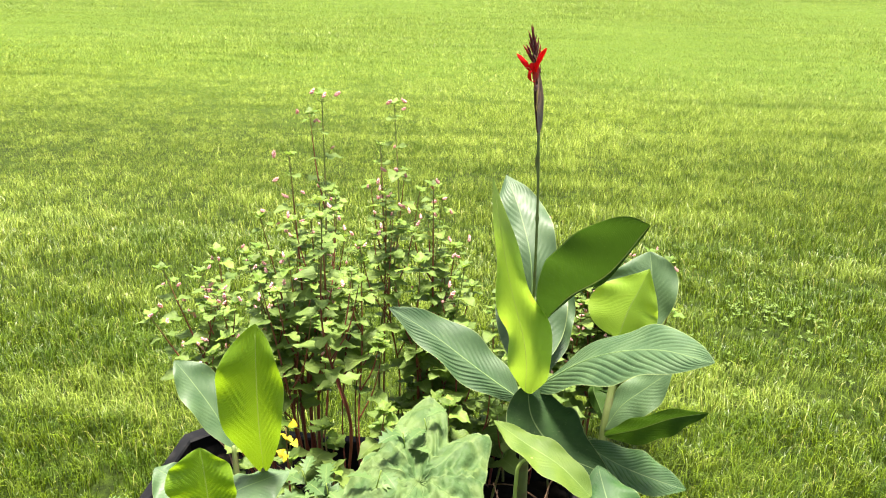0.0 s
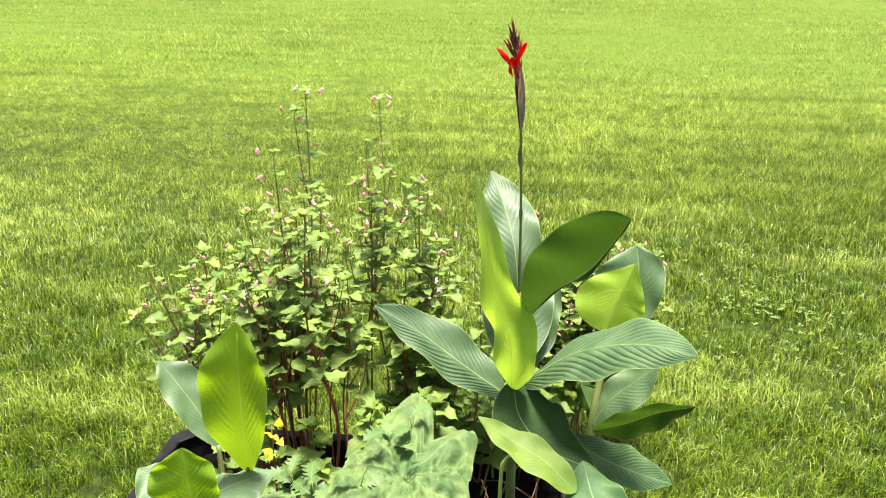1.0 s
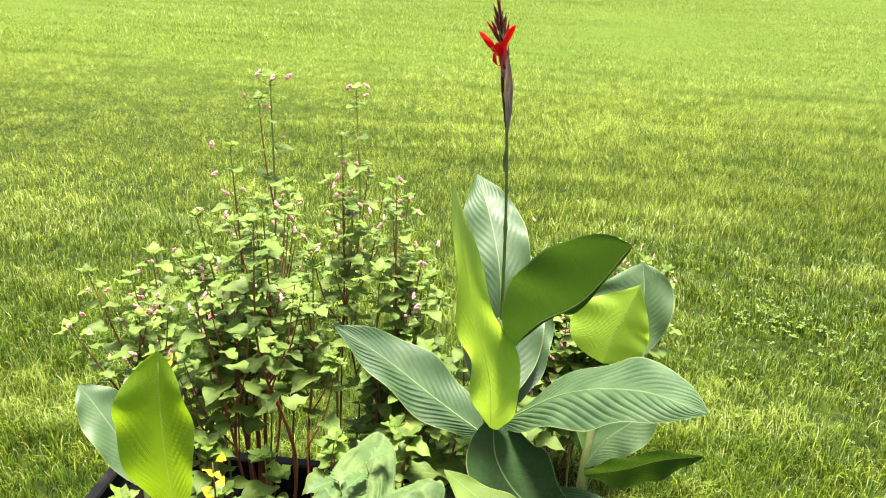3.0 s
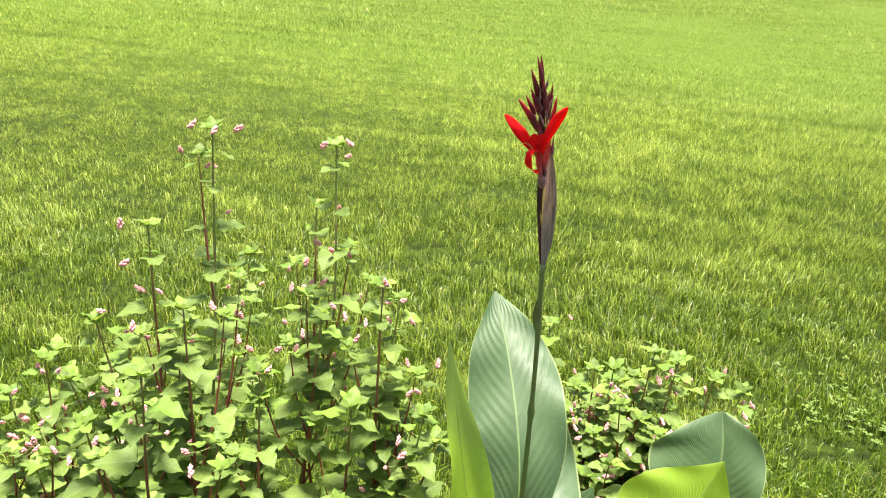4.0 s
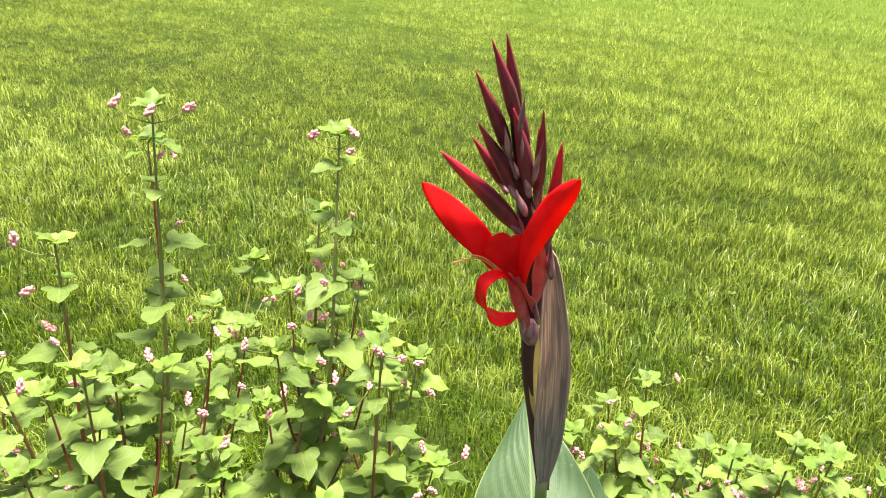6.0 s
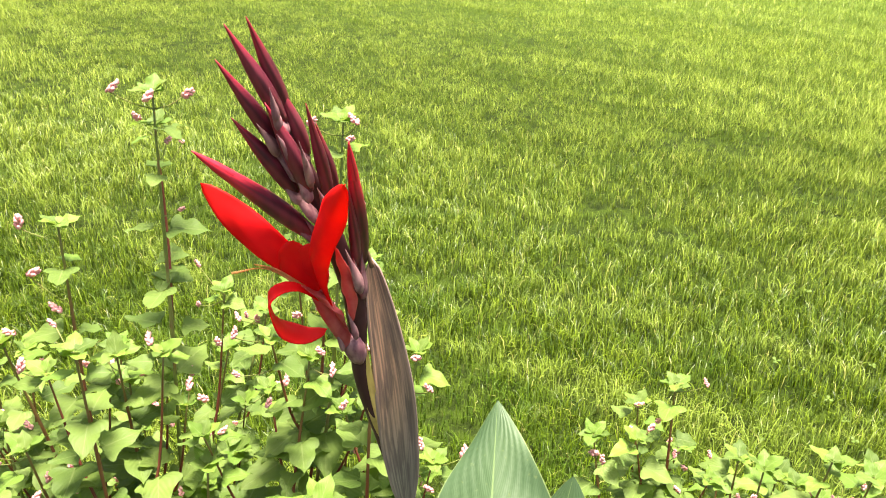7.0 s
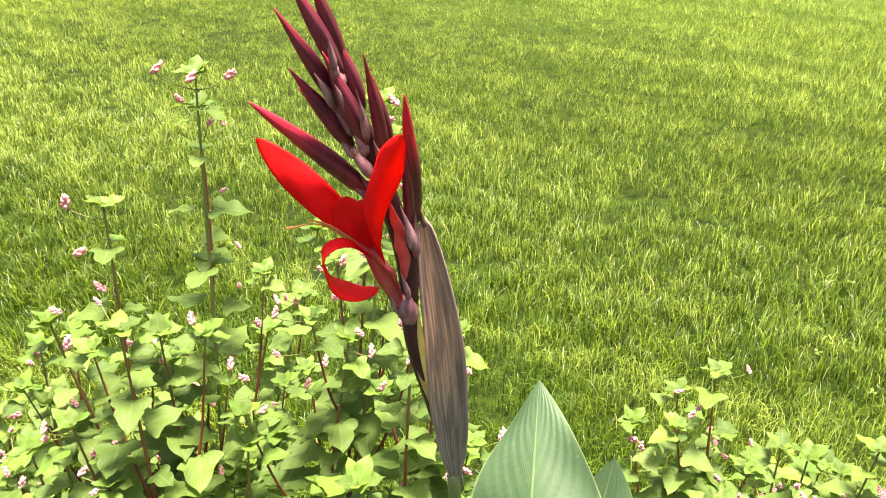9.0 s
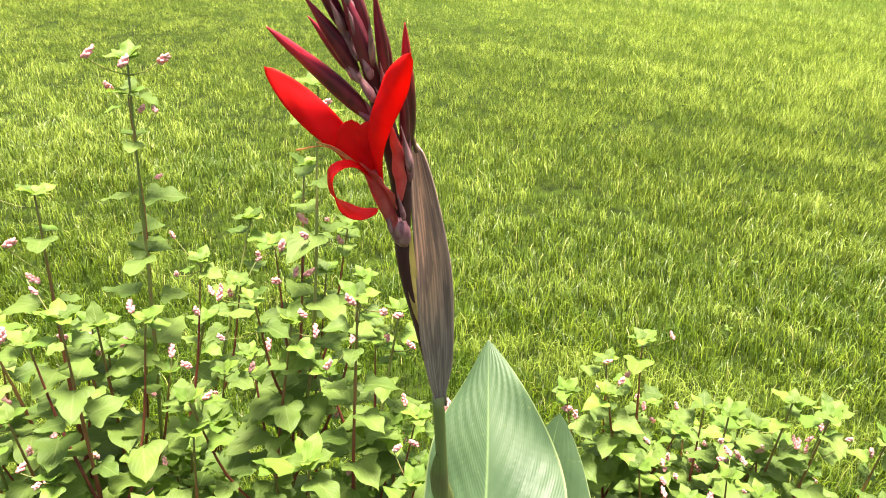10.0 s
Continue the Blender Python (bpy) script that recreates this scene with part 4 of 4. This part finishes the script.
def weed(base, top, seed, leaves=16, blooms=5, leaf_size=0.042, start=0.64, side_shoots=3):
    rng = random.Random(seed)
    base, top = np.array(base, float), np.array(top, float)
    tall = np.linalg.norm(top - base)
    stout = rng.uniform(0.6, 1.25)
    thing = tagged(empty("knotweed", base), "slender knotweed with red stems, arrow-shaped leaves and pink flower heads", "weed", "knotweeds in the bed")
    wob = lambda k: np.array([rng.uniform(-k, k), rng.uniform(-k, k), 0]) * tall
    path = [base - np.array([0, 0, 0.02]), base * 0.66 + top * 0.34 + wob(0.055), base * 0.33 + top * 0.67 + wob(0.022), top]
    nodes = [(k / 7 + rng.uniform(-0.03, 0.03), 0.35) for k in range(1, 7)]
    part("stem", tube("stem", path, [0.0031 * stout, 0.0027 * stout, 0.0020, 0.0011], weed_stem if rng.random() < 0.75 else weed_stem_green, 7, 30, 1.0, nodes), thing)
    full = spline(path, 60)
    start = start + rng.uniform(-0.12, 0.04)
    shoots = [(full, start, 1.0, int(leaves * 1.0))]
    for _ in range(side_shoots):
        k = rng.randint(14, 42)
        w = rng.uniform(0, 6.28)
        far = min(rng.uniform(0.12, 0.28) * min(tall, 0.8) / 0.7, top[2] - 0.05 - full[k][2])
        if far < 0.05:
            continue
        out = np.array([math.cos(w), math.sin(w), 0.0]) * far
        end = full[k] + 0.38 * out + np.array([0, 0, far])
        bent = full[k] + 0.24 * out + np.array([0, 0, 0.42 * far])
        part("side_shoot", tube("side_shoot", [full[k], bent, end], [0.0019, 0.0016, 0.0009], weed_stem, 6, 12), thing)
        shoots.append((spline([full[k], bent, end], 60), 0.45, 0.85, max(4, leaves // 3)))
    def leaf_at(p, d, size, young):
        pool = YOUNG_LEAVES if young else WEED_LEAVES
        leaf_ob = new("leaf", pool[rng.randrange(len(pool))])
        leaf_ob.parent = thing
        leaf_ob.matrix_local = aim(p - base, d, size, rng.uniform(-0.3, 0.3))

    for line, first, scale, count in shoots:
        # leaves stand in opposite pairs, each pair across the one below
        turn = rng.uniform(0, 6.28)
        pairs = max(2, round(count / 2))
        for i in range(pairs):
            s = first + (0.97 - first) * (i + rng.uniform(-0.2, 0.2)) / max(pairs - 1, 1)
            s = min(max(s, 0.02), 0.98)
            p = line[int(s * 59)]
            turn += 1.57 + rng.uniform(-0.4, 0.4)
            for side in (0.0, 3.14):
                w = turn + side + rng.uniform(-0.3, 0.3)
                size = leaf_size * scale * rng.uniform(0.8, 1.5) * (1.0 - 0.45 * max(0, (s - 0.6) / 0.4))
                d = unit((math.cos(w), math.sin(w), rng.uniform(-0.2, 0.2)))
                leaf_at(p + d * rng.uniform(0.006, 0.018), (d[0], d[1], d[2] * 0.6), size, s > 0.95 and side == 0.0)
        # a rosette of young leaves crowns each shoot
        for k in range(5):
            w = turn + 1.26 * k + rng.uniform(-0.3, 0.3)
            d = unit((math.cos(w), math.sin(w), rng.uniform(0.2, 1.1)))
            leaf_at(line[59] + d * 0.003, d, leaf_size * scale * rng.uniform(0.38, 0.62), k % 2 == 0)
        for _ in range(int(blooms * scale * 0.46 + 0.4)):
            s = 1.0 - 0.18 * rng.random() ** 1.8
            w = rng.uniform(0, 6.28)
            reach = rng.uniform(0.008, 0.045)
            p = line[int(s * 59)] + np.array([math.cos(w) * reach, math.sin(w) * reach, rng.uniform(0.004, 0.03)])
            root = line[int(s * 59)]
            part("pedicel", tube("pedicel", [root, (root + p) / 2 + np.array([0, 0, -0.003]), p], [0.0007, 0.0006, 0.0005], weed_stem_green, 4, 5), thing)
            head = new("flower_head", FLOWER_HEADS[rng.randrange(4)])
            head.parent = thing
            head.matrix_local = aim(p - base, (rng.gauss(0, 0.9), rng.gauss(0, 0.9), 1), rng.uniform(0.7, 1.15), 0)
    return thing


ROOTS = ((-0.20, 1.47), (-0.29, 1.57), (-0.12, 1.61), (-0.38, 1.52), (-0.02, 1.63))


def knotweed_bed():
    rng = random.Random(11)
    tall = [
        ((-0.27, 1.66), (-0.282, 1.750, 1.105), 13, 8), ((-0.16, 1.68), (-0.139, 1.860, 1.068), 14, 8),
        ((-0.18, 1.69), (-0.178, 1.882, 0.963), 11, 6), ((-0.30, 1.60), (-0.334, 1.655, 0.991), 11, 6),
        ((-0.22, 1.45), (-0.193, 1.386, 0.951), 15, 3), ((-0.24, 1.56), (-0.253, 1.586, 0.915), 16, 3),
        ((-0.34, 1.58), (-0.389, 1.600, 0.867), 14, 6), ((-0.06, 1.66), (-0.030, 1.736, 0.912), 15, 5),
        ((-0.14, 1.64), (-0.127, 1.761, 0.840), 16, 5), ((-0.04, 1.69), (-0.018, 1.801, 0.858), 14, 5),
        ((0.02, 1.62), (0.048, 1.698, 0.735), 16, 5), ((-0.42, 1.55), (-0.613, 1.576, 0.740), 13, 7),
        ((-0.40, 1.48), (-0.612, 1.491, 0.667), 12, 7), ((-0.38, 1.60), (-0.515, 1.649, 0.757), 13, 7),
        ((-0.40, 1.52), (-0.528, 1.584, 0.736), 12, 6), ((-0.30, 1.63), (-0.317, 1.682, 0.790), 15, 5),
        ((-0.33, 1.55), (-0.377, 1.603, 0.725), 14, 5), ((-0.28, 1.70), (-0.329, 1.968, 0.820), 15, 5),
        ((-0.28, 1.53), (-0.315, 1.551, 0.797), 15, 6), ((-0.26, 1.60), (-0.293, 1.656, 0.852), 15, 5),
    ]
    for k, ((x, y), top, leaves, blooms) in enumerate(tall):
        # the stems branch from a few shared roots
        root = min(ROOTS, key=lambda r: (r[0] - x) ** 2 + (r[1] - y) ** 2)
        thing = weed((0.3 * x + 0.7 * root[0], min(0.3 * y + 0.7 * root[1], 1.655), 0.185), top, 100 + k, leaves, blooms)
        if k == 12:
            part("leaf", YELLOW_LEAVES[0], thing, "bright yellow withering leaf", aim((-0.05, 0.0, 0.42), (0.5, -0.6, 0.1), 0.035, 0.3))
    for k in range(9):
        x, y = rng.uniform(-0.44, 0.06), rng.uniform(1.48, 1.65)
        top = (x * 1.25 + rng.uniform(-0.06, 0.06), y + rng.uniform(0.0, 0.22), rng.uniform(0.58, 0.80))
        weed((x, y, 0.185), top, 200 + k, 10, 1, 0.046, 0.66)
    # a leafier stand runs on towards the canna
    for k in range(8):
        x, y = rng.uniform(-0.10, 0.13), rng.uniform(1.58, 1.65)
        weed((x, y, 0.185), (x + rng.uniform(-0.04, 0.06), y + rng.uniform(0.0, 0.14), rng.uniform(0.56, 0.76)), 230 + k, 12, 1, 0.050, 0.5, 2)
    right = [(0.207, 2.061, 0.720), (0.394, 2.015, 0.716), (0.440, 2.030, 0.700), (0.521, 2.096, 0.637), (0.300, 2.060, 0.640), (0.580, 2.110, 0.610), (0.13, 1.99, 0.66), (0.350, 2.100, 0.600), (0.480, 2.000, 0.560), (0.24, 1.96, 0.60), (0.45, 2.10, 0.655), (0.33, 2.02, 0.67), (0.16, 2.10, 0.64), (0.53, 2.03, 0.58), (0.28, 2.12, 0.56)]
    for k, top in enumerate(right):
        weed((0.33 + 0.35 * (top[0] - 0.33), 1.92 + rng.uniform(-0.05, 0.05), LAWN), top, 300 + k, 22, 5, 0.044, 0.35, 5)


knotweed_bed()


# ---- small herbs, yellowed leaves and litter ----
def herb_leaf_data(seed):
    """A small toothed, deeply lobed leaf of unit length."""
    rng = random.Random(seed)
    outline = [(0, 0.02), (0.10, 0.05), (0.16, 0.26), (0.24, 0.10), (0.34, 0.36), (0.44, 0.14), (0.56, 0.32), (0.66, 0.13), (0.78, 0.20), (0.88, 0.06), (1.0, 0.0)]
    verts, uvs, faces = [], [], []
    for x, half in outline:
        for v in (-1, 0, 1):
            y = v * half * rng.uniform(0.85, 1.15)
            verts.append((x + abs(v) * half * 0.35, y, 0.25 * abs(y) - 0.3 * x * x))
            uvs.append((x, v))
    for i in range(len(outline) - 1):
        for k in range(2):
            faces.append((i * 3 + k, i * 3 + 3 + k, i * 3 + 4 + k, i * 3 + 1 + k))
    return mesh_data("leaf", verts, faces, herb_leaf, uvs)


HERB_LEAVES = [herb_leaf_data(60 + k) for k in range(4)]


def herb(base, top, seed, leaves, size, label="small pale green herb with toothed lobed leaves"):
    rng = random.Random(seed)
    base, top = np.array(base, float), np.array(top, float)
    thing = tagged(empty("herb", base), label, "weed", "herbs in the bed")
    mid = (base + top) / 2 + np.array([rng.uniform(-0.03, 0.03), rng.uniform(-0.02, 0.02), 0.02])
    part("stem", tube("stem", [base - np.array([0, 0, 0.01]), mid, top], [0.0028, 0.0022, 0.0010], petiole_green, 6, 14), thing)
    line = spline([base, mid, top], 50)
    turn = rng.uniform(0, 6.28)
    for i in range(leaves):
        s = 0.45 + 0.55 * i / (leaves - 1)
        turn += 2.4 + rng.uniform(-0.4, 0.4)
        d = unit((math.cos(turn), math.sin(turn), rng.uniform(0.0, 0.6)))
        ob = new("leaf", HERB_LEAVES[rng.randrange(4)])
        ob.parent = thing
        ob.matrix_local = aim(line[int(s * 49)] + d * 0.006 - base, d, size * rng.uniform(0.7, 1.2), rng.uniform(-0.4, 0.4))
    return thing


for k, (base, top, leaves, size) in enumerate((
    ((-0.20, 1.23, 0.185), (-0.205, 1.215, 0.515), 13, 0.060), ((-0.15, 1.20, 0.185), (-0.150, 1.180, 0.520), 13, 0.060),
    ((-0.11, 1.17, 0.185), (-0.105, 1.120, 0.540), 12, 0.060), ((0.06, 1.30, 0.185), (-0.010, 1.180, 0.640), 12, 0.045),
    ((0.08, 1.30, 0.185), (0.022, 1.220, 0.645), 11, 0.042), ((-0.08, 1.10, 0.185), (-0.030, 1.085, 0.632), 12, 0.042),
    ((-0.72, 1.08, LAWN), (-0.470, 1.080, 0.540), 9, 0.055), ((-0.70, 1.12, LAWN), (-0.430, 1.050, 0.520), 8, 0.050),
)):
    herb(base, top, 500 + k, leaves, size)


def low_weed(x, y, top, seed):
    weed((x, min(y, 1.65), 0.185), (x + 0.02, y + 0.01, top), seed, 8, 0, 0.056, 0.4, 1)


for k, (x, y, top) in enumerate(((-0.24, 1.42, 0.46), (-0.12, 1.47, 0.48), (-0.06, 1.50, 0.44), (-0.30, 1.36, 0.42), (-0.02, 1.56, 0.46), (-0.20, 1.34, 0.42), (0.10, 1.60, 0.50), (-0.36, 1.44, 0.46), (-0.50, 1.36, 0.38), (-0.42, 1.38, 0.42), (0.02, 1.48, 0.50), (0.13, 1.58, 0.54), (0.16, 1.66, 0.58), (0.05, 1.66, 0.56), (0.22, 1.70, 0.54), (0.27, 1.62, 0.48), (0.12, 1.12, 0.34), (0.26, 1.20, 0.36), (0.16, 1.28, 0.38), (0.10, 1.03, 0.32))):
    low_weed(x, y, top, 600 + k)


def yellowing_sprig():
    rng = random.Random(31)
    base = np.array([-0.25, 1.30, 0.185])
    thing = tagged(empty("withered_sprig", base), "withered sprig with a few bright yellow leaves, in the planter", "weed")
    part("stem", tube("stem", [base - np.array([0, 0, 0.01]), base + np.array([-0.01, 0.0, 0.2]), base + np.array([-0.01, 0.0, 0.36])], [0.003, 0.0025, 0.001], weed_stem, 6, 14), thing)
    for p in ((-0.245, 1.315, 0.549), (-0.265, 1.287, 0.540), (-0.238, 1.277, 0.531), (-0.247, 1.251, 0.520), (-0.258, 1.302, 0.522), (-0.270, 1.29, 0.50)):
        d = unit((rng.uniform(-1, 1), -0.6, rng.uniform(-0.6, 0.3)))
        ob = new("leaf", YELLOW_LEAVES[rng.randrange(3)])
        ob.parent = thing
        ob.matrix_local = aim(np.array(p) - base, d, rng.uniform(0.016, 0.025), rng.uniform(-0.9, 0.9))
    part("seed_head", tube("seed_head", [(-0.277, 1.215, 0.550), (-0.276, 1.213, 0.565), (-0.275, 1.211, 0.577)], [0.004, 0.009, 0.011, 0.010, 0.005, 0.001], dry_mat, 10, 14), thing, "dry brown seed head")


yellowing_sprig()


def dry_stalks():
    rng = random.Random(17)
    for k in range(190):
        x, y = (rng.uniform(-0.5, 0.3), rng.uniform(1.02, 1.66)) if k < 60 else (rng.uniform(0.06, 0.28), rng.uniform(1.08, 1.40))
        w, far = rng.uniform(0, 6.28), rng.uniform(0.06, 0.22)
        p = np.array([x, y, 0.19])
        q = p + np.array([math.cos(w) * far, math.sin(w) * far, rng.uniform(0.0, 0.16)])
        if not (-0.6 < q[0] < 0.32 and 0.98 < q[1] < 1.75):
            q = p + np.array([0.02, 0.02, 0.12])
        m = (p + q) / 2 + np.array([rng.uniform(-0.02, 0.02), rng.uniform(-0.02, 0.02), rng.uniform(0.0, 0.05)])
        ob = new("dry_stalk", tube("dry_stalk", [p, m, q], [0.0022, 0.0018, 0.0009], dry_mat, 5, 10))
        tagged(ob, "thin dry brown stalk lying on the soil", "dry stalk", "dry stalks on the soil")


dry_stalks()
